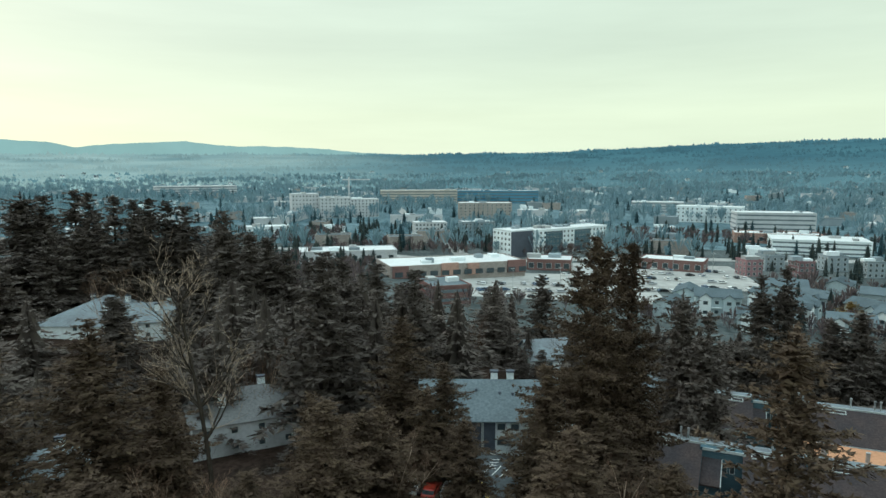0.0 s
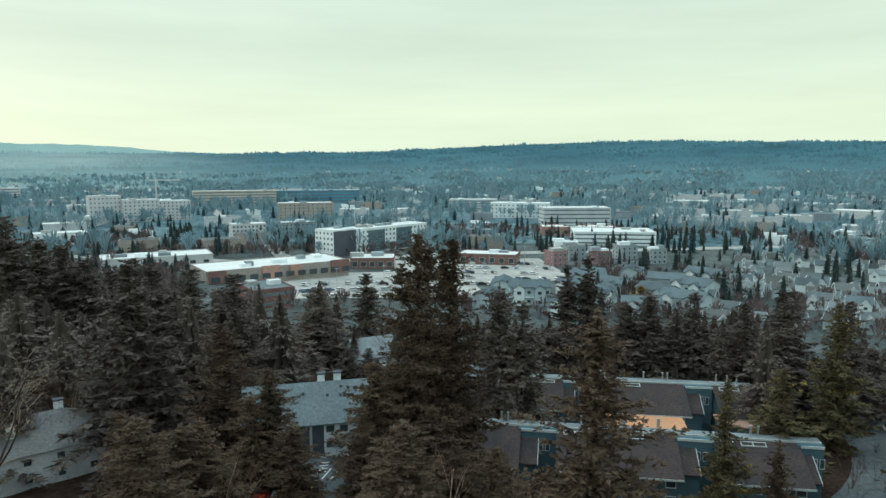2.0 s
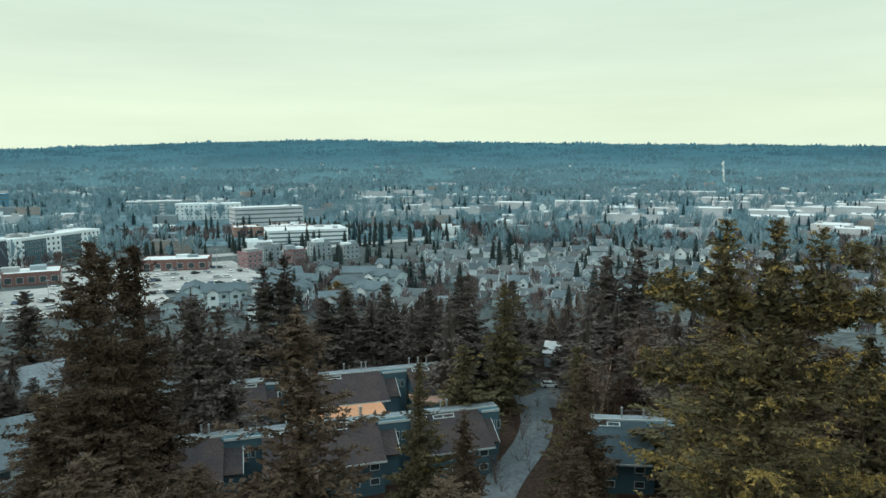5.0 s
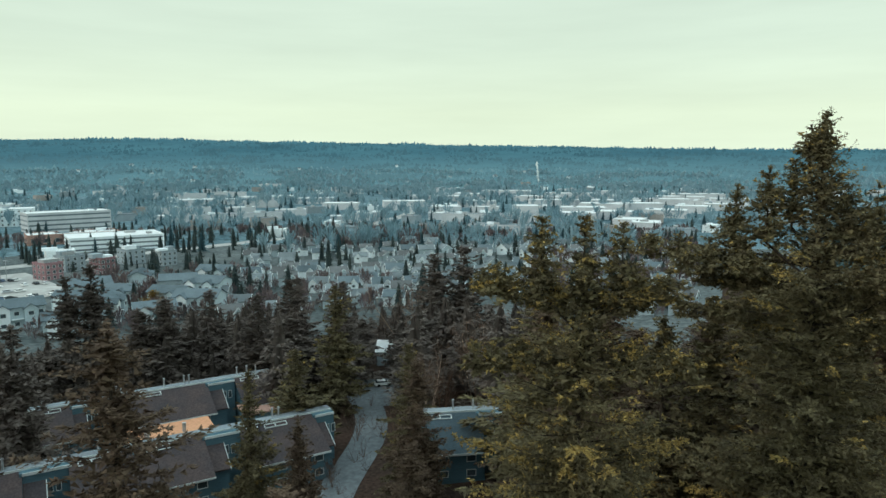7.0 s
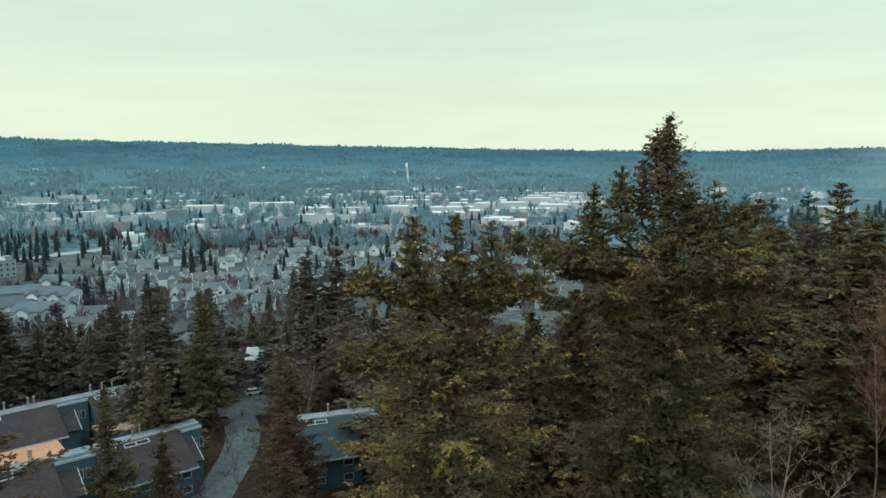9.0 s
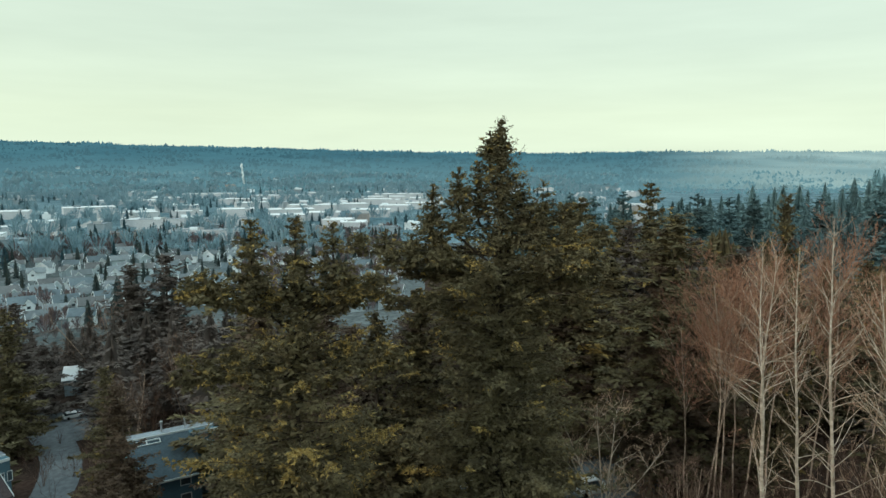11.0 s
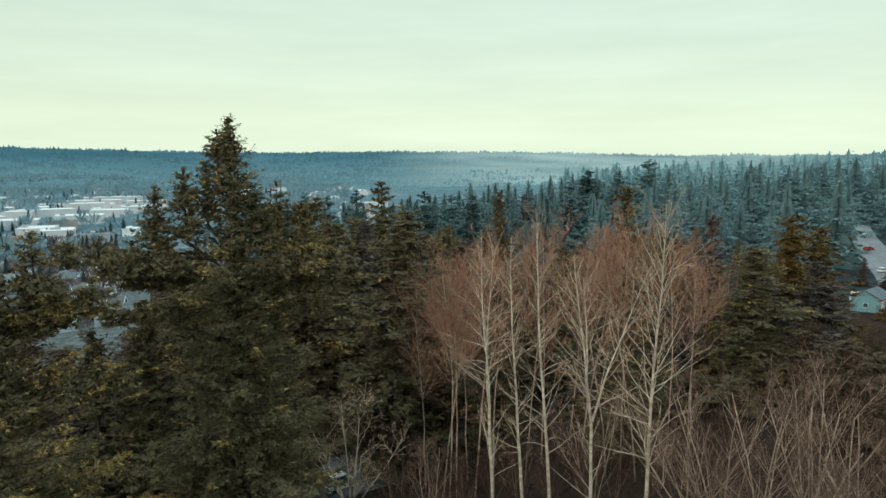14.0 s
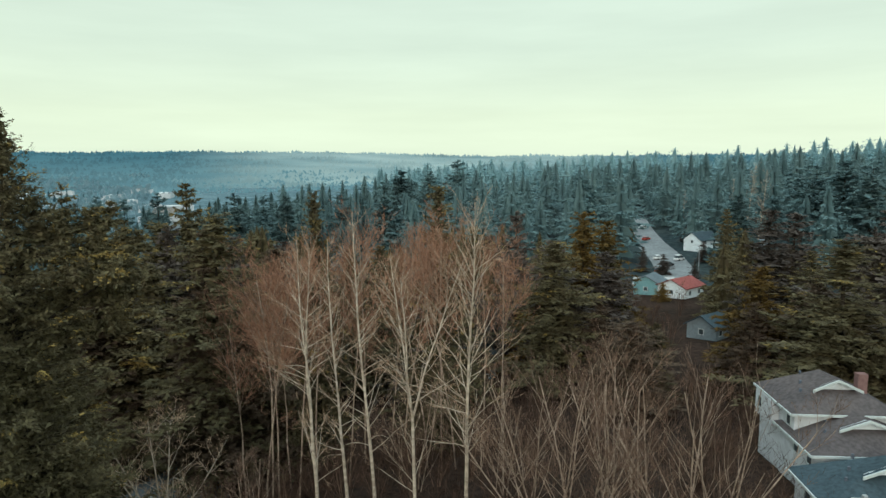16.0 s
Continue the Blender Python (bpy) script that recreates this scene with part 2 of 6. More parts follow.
# valley haze lightens and blues this colour too
CONIFER_FAR = foliage("hazy_far_conifers", [(0.036, 0.076, 0.092), (0.050, 0.098, 0.114), (0.070, 0.128, 0.146)], grain=0.02, fleck=0.25)
# both far woods carry the haze in their colour and emission
RIDGE_WOOD = foliage("hazy_ridge_conifers", [(0.038, 0.114, 0.148), (0.048, 0.132, 0.168), (0.068, 0.164, 0.198)], glow=1.0, grain=0.006, fleck=0.3)
FOOT_WOOD = foliage("hazy_valley_foot_trees", [(0.070, 0.166, 0.198), (0.100, 0.208, 0.238), (0.145, 0.250, 0.272)], glow=0.9, grain=0.010, fleck=0.35)


def paint_low_haze(m, pale, z0, z1, amount):
    """Mixes pale valley haze into the emission, stronger towards the foot of the hills."""
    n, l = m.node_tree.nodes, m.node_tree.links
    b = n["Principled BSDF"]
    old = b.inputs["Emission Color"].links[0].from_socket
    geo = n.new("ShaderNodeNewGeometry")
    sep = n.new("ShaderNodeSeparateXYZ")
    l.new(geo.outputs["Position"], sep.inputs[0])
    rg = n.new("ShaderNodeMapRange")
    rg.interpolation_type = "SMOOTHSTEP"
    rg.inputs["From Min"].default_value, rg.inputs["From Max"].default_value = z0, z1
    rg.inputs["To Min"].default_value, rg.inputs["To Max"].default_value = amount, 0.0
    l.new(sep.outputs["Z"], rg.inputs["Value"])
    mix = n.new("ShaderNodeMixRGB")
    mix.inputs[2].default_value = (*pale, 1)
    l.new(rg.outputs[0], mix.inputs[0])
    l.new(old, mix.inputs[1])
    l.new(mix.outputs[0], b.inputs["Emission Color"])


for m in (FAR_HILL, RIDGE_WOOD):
    paint_low_haze(m, (0.130, 0.245, 0.268), -15, 95, 0.6)
# painted on: mist in the east, sun-glare haze in the west
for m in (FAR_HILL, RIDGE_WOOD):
    paint_mist(m, (0.40, 0.56, 0.53), 116, 0.85, 0.93)
    paint_mist(m, (0.36, 0.53, 0.51), -36, 1.0, 0.78)
WHITE = material("white_siding", (0.76, 0.82, 0.84), 0.7, 0.1, 2.0, 0.05, random_amount=0.08)
CREAM = material("cream_stucco", (0.56, 0.575, 0.59), 0.8, 0.12, 3.0, 0.05)
GREY_WALL = material("grey_siding", (0.27, 0.32, 0.345), 0.8, 0.12, 2.0, 0.05, random_amount=0.2)
BLUE_WALL = material("blue_grey_siding", (0.085, 0.150, 0.180), 0.8, 0.14, 1.5, 0.1, stretch=(0.3, 0.3, 3))
DARK_WALL = material("charcoal_panels", (0.085, 0.10, 0.125), 0.7, 0.15, 3.0, 0.02)
BRICK = material("red_brick_wall", (0.23, 0.135, 0.125), 0.85, 0.2, 2.0, 0.1)
TERRACOTTA = material("terracotta_facade", (0.43, 0.27, 0.22), 0.8, 0.15, 4.0, 0.05)
TAN_WALL = material("tan_facade", (0.37, 0.335, 0.31), 0.8, 0.15, 4.0, 0.05)
PALE_TAN = material("pale_tan_facade", (0.52, 0.47, 0.41), 0.8, 0.15, 6.0, 0.05)
BLUE_WRAP = material("blue_wrapped_wall", (0.08, 0.25, 0.36), 0.7, 0.15, 8.0, 0.0)
TEAL_WALL = material("teal_siding", (0.20, 0.38, 0.40), 0.8, 0.12, 1.5, 0.05)
ROOF_GREY = material("weathered_grey_shingles", (0.140, 0.172, 0.186), 0.9, 0.2, 1.6, 0.35, random_amount=0.18)
ROOF_TAUPE = material("taupe_shingles", (0.225, 0.228, 0.228), 0.9, 0.2, 1.6, 0.3, random_amount=0.3)
ROOF_PALE = material("pale_grey_shingles", (0.235, 0.280, 0.300), 0.9, 0.16, 1.6, 0.3, second=(0.185, 0.205, 0.22), random_amount=0.1)
ROOF_BROWN = material("brown_shingles", (0.076, 0.059, 0.057), 0.9, 0.22, 1.4, 0.4, second=(0.052, 0.047, 0.050))
ROOF_SLATE = material("slate_blue_shingles", (0.062, 0.088, 0.102), 0.9, 0.2, 1.4, 0.4)
ROOF_RED = material("red_brown_roof", (0.30, 0.10, 0.09), 0.85, 0.2, 2.0, 0.2)
ROOF_WHITE = material("white_membrane_roof", (0.64, 0.665, 0.66), 0.75, 0.08, 12.0, 0.02)
ROOF_UMBER = material("grey_umber_shingles", (0.118, 0.100, 0.098), 0.9, 0.22, 1.4, 0.4, second=(0.082, 0.072, 0.074))
TRIM = material("white_trim", (0.52, 0.56, 0.55), 0.6, 0.08, 1.0, 0.02)
DECK = material("orange_membrane_deck", (0.56, 0.29, 0.17), 0.8, 0.12, 2.0, 0.05)
GLASS = material("dark_window_glass", (0.06, 0.08, 0.09), 0.15, 0.2, 3.0, 0.0)
# lighter than GLASS: the haze before far offices is put into the colour
FAR_GLASS = material("haze_paled_window_bands", (0.15, 0.19, 0.21), 0.4, 0.2, 3.0, 0.0)
METAL = material("galvanised_metal", (0.45, 0.47, 0.48), 0.45, 0.15, 1.0, 0.0, metal=0.6)
RUBBER = material("tyre_rubber", (0.02, 0.02, 0.02), 0.9, 0.1, 1.0, 0.0)
CONCRETE = material("concrete", (0.45, 0.45, 0.43), 0.9, 0.15, 3.0, 0.1)


# ---- building blocks ----
class Shape:
    """Collects faces for one mesh."""

    def __init__(self):
        self.v, self.f = [], []

    def face(self, *pts):
        i = len(self.v)
        self.v += [tuple(p) for p in pts]
        self.f.append(tuple(range(i, i + len(pts))))
        return self

    def box(self, x0, x1, y0, y1, z0, z1):
        i = len(self.v)
        self.v += [(x, y, z) for z in (z0, z1) for x, y in ((x0, y0), (x1, y0), (x1, y1), (x0, y1))]
        self.f += [tuple(i + k for k in q) for q in ((0, 3, 2, 1), (4, 5, 6, 7), (0, 1, 5, 4), (1, 2, 6, 5), (2, 3, 7, 6), (3, 0, 4, 7))]
        return self

    def prism(self, outline, y0, y1):
        """An outline in x and z, pushed from y0 to y1."""
        i, n = len(self.v), len(outline)
        self.v += [(x, y0, z) for x, z in outline] + [(x, y1, z) for x, z in outline]
        self.f.append(tuple(i + k for k in range(n)))
        self.f.append(tuple(i + n + k for k in reversed(range(n))))
        for k in range(n):
            j = (k + 1) % n
            self.f.append((i + k, i + n + k, i + n + j, i + j))
        return self

    def prism_x(self, outline, x0, x1):
        """An outline in y and z, pushed from x0 to x1."""
        i, n = len(self.v), len(outline)
        self.v += [(x0, y, z) for y, z in outline] + [(x1, y, z) for y, z in outline]
        self.f.append(tuple(i + k for k in reversed(range(n))))
        self.f.append(tuple(i + n + k for k in range(n)))
        for k in range(n):
            j = (k + 1) % n
            self.f.append((i + k, i + j, i + n + j, i + n + k))
        return self

    def tube(self, x, y, z0, z1, r0, r1, sides=8):
        i = len(self.v)
        for z, r in ((z0, r0), (z1, r1)):
            self.v += [(x + r * math.cos(k * math.tau / sides), y + r * math.sin(k * math.tau / sides), z) for k in range(sides)]
        for k in range(sides):
            j = (k + 1) % sides
            self.f.append((i + k, i + j, i + sides + j, i + sides + k))
        self.f.append(tuple(i + sides + k for k in range(sides)))
        return self

    def mesh(self, name, mat):
        me = bpy.data.meshes.new(name)
        me.from_pydata(self.v, [], self.f)
        bm = bmesh.new()
        bm.from_mesh(me)
        bmesh.ops.recalc_face_normals(bm, faces=bm.faces)
        bm.to_mesh(me)
        bm.free()
        me.materials.append(mat)
        return me


def arrays_mesh(name, verts, faces, mat):
    """A mesh from whole arrays: verts N x 3, faces M x 3 or M x 4."""
    verts, faces = np.asarray(verts, np.float32), np.asarray(faces, np.int32)
    me = bpy.data.meshes.new(name)
    k = faces.shape[1]
    me.vertices.add(len(verts))
    me.vertices.foreach_set("co", verts.ravel())
    me.loops.add(faces.size)
    me.loops.foreach_set("vertex_index", faces.ravel())
    me.polygons.add(len(faces))
    me.polygons.foreach_set("loop_start", np.arange(len(faces), dtype=np.int32) * k)
    me.update(calc_edges=True)
    me.materials.append(mat)
    return me


def part(name, data, mat, parent, label="", at=None):
    """Links a Shape or a mesh as one object under a thing or a part."""
    me = data.mesh(name, mat) if isinstance(data, Shape) else data
    ob = new(name, me)
    ob.parent = parent
    if at is not None:
        ob.matrix_basis = at
    if label:
        ob["label"] = label
    return ob


def thing(name, label, category, m, group=""):
    ob = new(name)
    ob.empty_display_size = 0.5
    ob.matrix_basis = m
    return tagged(ob, label, category, group)


def stand(az, r, turn=0.0, up=0.0, size=(1, 1, 1)):
    """A pose on the ground at a bearing and distance; turn 0 faces the hovering viewpoint."""
    p = spot(az, r, up)
    return pose(p.x, p.y, p.z, 0, 0, -az + turn) @ Matrix.Diagonal((*size, 1))


# ---- the ground: one sheet out to the horizon ----
def build_ground():
    azs = sorted(set(list(range(-64, 156, 2)) + list(range(160, 296, 10))))
    rs = [0.02, 12, 25, 50, 75, 100, 125, 150, 175, 200, 250, 300, 350, 400, 500, 600, 800, 1000, 1250, 1500, 1700, 1900, 2100, 2300, 2500, 2700, 2900, 3100, 3300, 3600, 4200, 4900]
    V, Fc, mi = [], [], []
    for a in azs:
        for r in rs:
            V.append(spot(a, r))
    n = len(rs)
    for i in range(len(azs)):
        j = (i + 1) % len(azs)
        a = azs[i]
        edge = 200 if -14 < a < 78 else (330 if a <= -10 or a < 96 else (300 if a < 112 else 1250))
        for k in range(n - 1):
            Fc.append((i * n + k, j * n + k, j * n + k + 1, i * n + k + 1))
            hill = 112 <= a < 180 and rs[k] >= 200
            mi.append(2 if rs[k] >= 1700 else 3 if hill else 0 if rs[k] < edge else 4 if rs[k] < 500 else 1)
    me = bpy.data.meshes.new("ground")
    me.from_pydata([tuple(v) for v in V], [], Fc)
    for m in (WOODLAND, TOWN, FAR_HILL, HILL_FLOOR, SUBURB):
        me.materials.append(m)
    me.polygons.foreach_set("material_index", mi)
    bm = bmesh.new()
    bm.from_mesh(me)
    bmesh.ops.recalc_face_normals(bm, faces=bm.faces)
    if sum(f.normal.z for f in bm.faces) < 0:
        bmesh.ops.reverse_faces(bm, faces=bm.faces)
    bmesh.ops.remove_doubles(bm, verts=bm.verts, dist=0.1)
    for f in bm.faces:
        f.smooth = True
    bm.to_mesh(me)
    bm.free()
    return tagged(new("ground", me), "brown woodland floor falling to a grey valley and wooded hills", "ground", kind="structure")


build_ground()


def mountains():
    """Far mountains beyond the ridge, their blue haze painted in as glow."""
    rad, V, Fc = 4700, [], []
    crest_az = (-62, -46, -33, -30, -28.3, -26, -21, -17, -14.6, -10.6, -6.8, 2, 12)
    crest_el = (1.2, 1.5, 1.72, 1.6, 1.22, 1.5, 1.78, 1.4, 1.45, 1.3, 0.95, 0.6, 0.4)
    for i, a in enumerate(np.arange(-62, 12, 0.3)):
        el = float(np.interp(a, crest_az, crest_el)) + 0.05 * noise.noise((a * 0.9, 0, 0)) + 0.03 * noise.noise((a * 2.7, 0, 5))
        x, y = rad * math.sin(radians(a)), rad * math.cos(radians(a))
        V += [(x, y, 0), (x, y, EYE_Z + rad * math.tan(radians(el))), (x * 1.04, y * 1.04, 0)]
        if i:
            b = 3 * i
            Fc += [(b - 3, b, b + 1, b - 2), (b - 2, b + 1, b + 2, b - 1)]
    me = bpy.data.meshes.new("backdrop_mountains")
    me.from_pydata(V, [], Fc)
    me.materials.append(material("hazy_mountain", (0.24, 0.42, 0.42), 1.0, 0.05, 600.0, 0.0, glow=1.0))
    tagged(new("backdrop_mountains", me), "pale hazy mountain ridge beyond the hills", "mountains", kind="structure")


mountains()


# ---- trees ----
def conifer_arrays(rng, H, R, branches, density, size, droop=0.35, power=0.8, bare=0.06, ragged=0.3):
    """Crown sprays of a conifer seen from afar, as loose triangles."""
    u = np.sort(rng.random(branches)) ** 0.9
    th = rng.random(branches) * math.tau
    z0 = H * (bare + (1 - bare) * u)
    lobes = sum(np.sin(th * k + u * f + rng.uniform(0, 6)) for k, f in ((1, 9), (2, 23), (3, 41))) / 3
    L = R * (1 - u) ** power * (1 - ragged + 2 * ragged * rng.random(branches)) * (1 + 0.5 * ragged * lobes) + 0.25
    n = np.maximum(6, (density * L * (0.6 + 0.4 * L / R)).astype(int))
    bi = np.repeat(np.arange(branches), n)
    N = len(bi)
    s = rng.random(N) ** 0.62
    d = np.stack([np.cos(th), np.sin(th), np.zeros(branches)], -1)[bi]
    pr = np.stack([-np.sin(th), np.cos(th), np.zeros(branches)], -1)[bi]
    Lb, up = L[bi], (0.10 + 0.25 * u + 0.2 * (rng.random(branches) - 0.5))[bi]
    side = rng.uniform(-1, 1, N)
    lat = side * (0.10 + 0.34 * Lb * (1.05 - s) * np.minimum(1, s * 3))
    p = d * (Lb * s)[:, None] + pr * lat[:, None]
    p[:, 2] += z0[bi] + Lb * (up * s - droop * s * s) - np.abs(lat) * 0.25 + rng.normal(0, 0.16, N)
    way = d * rng.uniform(0.15, 1.0, N)[:, None] + pr * (side * 0.75)[:, None] + rng.normal(0, 0.22, (N, 3))
    way[:, 2] += rng.uniform(-0.6, 0.2, N)
    way /= np.linalg.norm(way, axis=1)[:, None]
    ln = size * rng.uniform(0.6, 1.5, N) * (1 - 0.6 * u[bi] ** 2)
    nrm = rng.normal(0, 0.8, (N, 3)) + (0, 0, 0.8)
    acr = np.cross(way, nrm)
    acr /= np.linalg.norm(acr, axis=1)[:, None] + 1e-9
    wd = (ln * rng.uniform(0.17, 0.32, N))[:, None]
    tip = p + way * ln[:, None]
    root_w = acr * wd * 0.9
    V = np.stack([p + root_w, tip, p - root_w], 1).reshape(-1, 3)
    order = np.argsort(s * (0.6 + 0.4 * u[bi]) + rng.normal(0, 0.08, N))
    V = V.reshape(N, 9)[order].reshape(-1, 3)
    return V


def fir_arrays(rng, H, R, branches, step, gap, spray, droop=0.3, power=0.6, bare=0.06, ragged=0.35, lift=0.14, fat=0.24, heart=13, arms=(), foot=0.75, top_up=0.45):
    """A fir whose boughs are flat fans: each bough carries side branchlets, and each branchlet its needle sprays.
    arms are single long boughs as (share of the height, bearing in degrees, length, lift)."""
    u = np.sort(1 - (1 - rng.random(branches) * 0.995) ** 0.92)
    th = np.arange(branches) * 2.399963 + rng.normal(0, 0.5, branches)
    off = rng.uniform(0, 50, 3)
    lobes = np.array([noise.noise((1.1 * math.cos(t) + off[0], 1.1 * math.sin(t) + off[1], 0.26 * v * H + off[2])) for t, v in zip(th, u)])
    full = np.minimum(1.0, foot + 1.3 * u)
    L = R * (1 - u) ** power * full * (1 - ragged * 0.5 + ragged * rng.random(branches)) * (1 + 1.5 * ragged * lobes)
    L = np.maximum(L, 0.25 * R * (1 - u)) + 0.16
    up = lift + top_up * u ** 2 + rng.normal(0, 0.09, branches)
    dr = droop * rng.uniform(0.6, 1.4, branches) * (1 - 0.5 * u)
    for au, at_, al, ar in arms:
        k = int(np.argmin(np.abs(u - au)))
        for j in range(max(0, k - 1), min(branches, k + 2)):
            th[j], L[j], up[j], dr[j] = radians(at_) + rng.normal(0, 0.10), al * rng.uniform(0.8, 1.0), ar + rng.normal(0, 0.03), 0.10
    z0 = H * (bare + (1 - bare) * u)

    def at(b, s):
        out = np.stack([np.cos(th[b]), np.sin(th[b]), 0 * s], -1) * (L[b] * s)[:, None]
        out[:, 2] += z0[b] + L[b] * (up[b] * s - dr[b] * s * s + 0.12 * s ** 4)
        return out

    nb = np.maximum(5, (L / step).astype(int)) * 2
    bi = np.repeat(np.arange(branches), nb)
    s = 0.10 + 0.90 * rng.random(len(bi)) ** 0.8
    p = at(bi, s)
    sd = np.where(rng.random(len(bi)) < 0.5, -1.0, 1.0)
    d = np.stack([np.cos(th[bi]), np.sin(th[bi]), 0 * s], -1)
    pr = np.stack([-np.sin(th[bi]), np.cos(th[bi]), 0 * s], -1)
    way = d * rng.uniform(0.45, 1.0, len(bi))[:, None] + pr * (sd * rng.uniform(0.35, 1.0, len(bi)))[:, None]
    way[:, 2] += rng.normal(-0.14, 0.2, len(bi)) + 0.35 * u[bi] ** 3
    way /= np.linalg.norm(way, axis=1)[:, None]
    bl = (0.18 + 0.36 * np.minimum(L[bi], R) * (1.06 - s) * np.minimum(1, s * 2.5)) * rng.uniform(0.55, 1.25, len(bi))
    ns = np.maximum(3, (bl / gap).astype(int))
    ti = np.repeat(np.arange(len(bi)), ns)
    N = len(ti)
    q = rng.random(N)
    root = p[ti] + way[ti] * (bl[ti] * q)[:, None] + rng.normal(0, 0.05, (N, 3))
    root[:, 2] -= 0.12 * bl[ti] * q * q
    flatn = np.cross(way[ti], (0, 0, 1.0))
    flatn /= np.linalg.norm(flatn, axis=1)[:, None] + 1e-9
    go = way[ti] * rng.uniform(0.4, 1.1, N)[:, None] + flatn * (np.where(rng.random(N) < 0.5, -1, 1) * rng.uniform(0.1, 0.9, N))[:, None]
    go[:, 2] += rng.normal(0.0, 0.42, N)
    go /= np.linalg.norm(go, axis=1)[:, None]
    ln = spray * rng.uniform(0.6, 1.4, N) * (1 - 0.55 * u[bi][ti] ** 2)
    acr = np.cross(go, rng.normal(0, 0.9, (N, 3)) + (0, 0, 0.7))
    acr /= np.linalg.norm(acr, axis=1)[:, None] + 1e-9
    wd = acr * (ln * fat * rng.uniform(0.6, 1.3, N))[:, None]
    V = np.stack([root + wd, root + go * ln[:, None], root - wd], 1).reshape(N, 9)
    # inner boughs, close to the trunk, so that the crown is not seen through
    ci = np.minimum((rng.random(branches * heart) ** 1.2 * branches).astype(int), branches - 1)
    cs = rng.uniform(0.03, 0.66, len(ci)) * (1 - 0.3 * u[ci])
    Lc = np.minimum(L[ci], R * (1 - u[ci]) ** power + 0.2)
    c0 = at(ci, cs * Lc / L[ci]) + rng.normal(0, 1, (len(ci), 3)) * (0.13 * Lc)[:, None] * (1, 1, 0.8)
    cd = rng.normal(0, 1, (len(ci), 3)) * (1, 1, 0.6)
    cd /= np.linalg.norm(cd, axis=1)[:, None]
    cn = np.cross(cd, rng.normal(0, 1, (len(ci), 3)))
    cn /= np.linalg.norm(cn, axis=1)[:, None] + 1e-9
    cl = np.minimum(0.4 * Lc + 0.12, 1.15 * spray + 0.18) * rng.uniform(0.6, 1.2, len(ci))
    inner = np.stack([c0 - cd * (0.5 * cl)[:, None] + cn * (0.22 * cl)[:, None], c0 + cd * (0.6 * cl)[:, None], c0 - cd * (0.5 * cl)[:, None] - cn * (0.22 * cl)[:, None]], 1).reshape(-1, 9)
    z = H * (1 - 0.05 * rng.random(40))
    a = rng.random(40) * math.tau
    lead = np.stack([0 * z, 0 * z, z - 0.2], -1)
    out = np.stack([np.cos(a), np.sin(a), 0 * a + 0.7], -1) * (0.12 + (H - z) * 0.30)[:, None]
    across = np.stack([-np.sin(a), np.cos(a), 0 * a], -1) * min(spray, 0.5) * 0.2
    V = np.concatenate([np.stack([lead + across, lead + out, lead - across], 1).reshape(40, 9), inner, V])
    low = 40 + len(inner)
    # the last sprays in the list are the outermost ones, clustered bough by bough
    key = (s[ti] * 0.7 + 0.3 * q) * (0.6 + 0.4 * u[bi][ti]) + rng.normal(0, 0.22, branches)[bi][ti]
    V = V[np.concatenate([np.arange(low), low + np.argsort(key)])].reshape(-1, 3)
    N += low
    segs = []
    for k in range(branches):
        a, m, e = at(np.array([k] * 3), np.array([0.0, 0.5, 0.95]))
        w = 0.015 + 0.012 * L[k]
        segs.append((a, m * 0.4 + e * 0.6, w, 0.01))
    return V, np.arange(3 * N).reshape(N, 3), segs


def tubes(segs, sides=3):
    """Tapered sticks from (start, end, radius, radius)."""
    a = np.array([s[0] for s in segs])
    b = np.array([s[1] for s in segs])
    ra, rb = np.array([s[2] for s in segs]), np.array([s[3] for s in segs])
    w = b - a
    w /= np.linalg.norm(w, axis=1)[:, None] + 1e-9
    ref = np.where(np.abs(w[:, 2:3]) > 0.9, (1.0, 0, 0), (0, 0, 1.0))
    x = np.cross(w, ref)
    x /= np.linalg.norm(x, axis=1)[:, None]
    y = np.cross(w, x)
    N = len(segs)
    ring = []
    for c, r in ((a, ra), (b, rb)):
        for k in range(sides):
            t = k * math.tau / sides
            ring.append(c + (x * math.cos(t) + y * math.sin(t)) * r[:, None])
    V = np.stack(ring, 1).reshape(-1, 3)
    base = (np.arange(N) * 2 * sides)[:, None]
    Fc = np.concatenate([base + np.array([[k, (k + 1) % sides, sides + (k + 1) % sides, sides + k]]) for k in range(sides)], 0)
    return V, Fc


def ribbons(segs, rng):
    """Flat thin twigs from (start, end, radius, radius)."""
    a, b = np.array([s[0] for s in segs]), np.array([s[1] for s in segs])
    ra, rb = np.array([s[2] for s in segs])[:, None], np.array([s[3] for s in segs])[:, None]
    x = np.cross(b - a, rng.normal(0, 1, a.shape))
    x /= np.linalg.norm(x, axis=1)[:, None] + 1e-9
    V = np.stack([a - x * ra, a + x * ra, b + x * rb, b - x * rb], 1).reshape(-1, 3)
    return V, np.arange(len(V)).reshape(-1, 4)


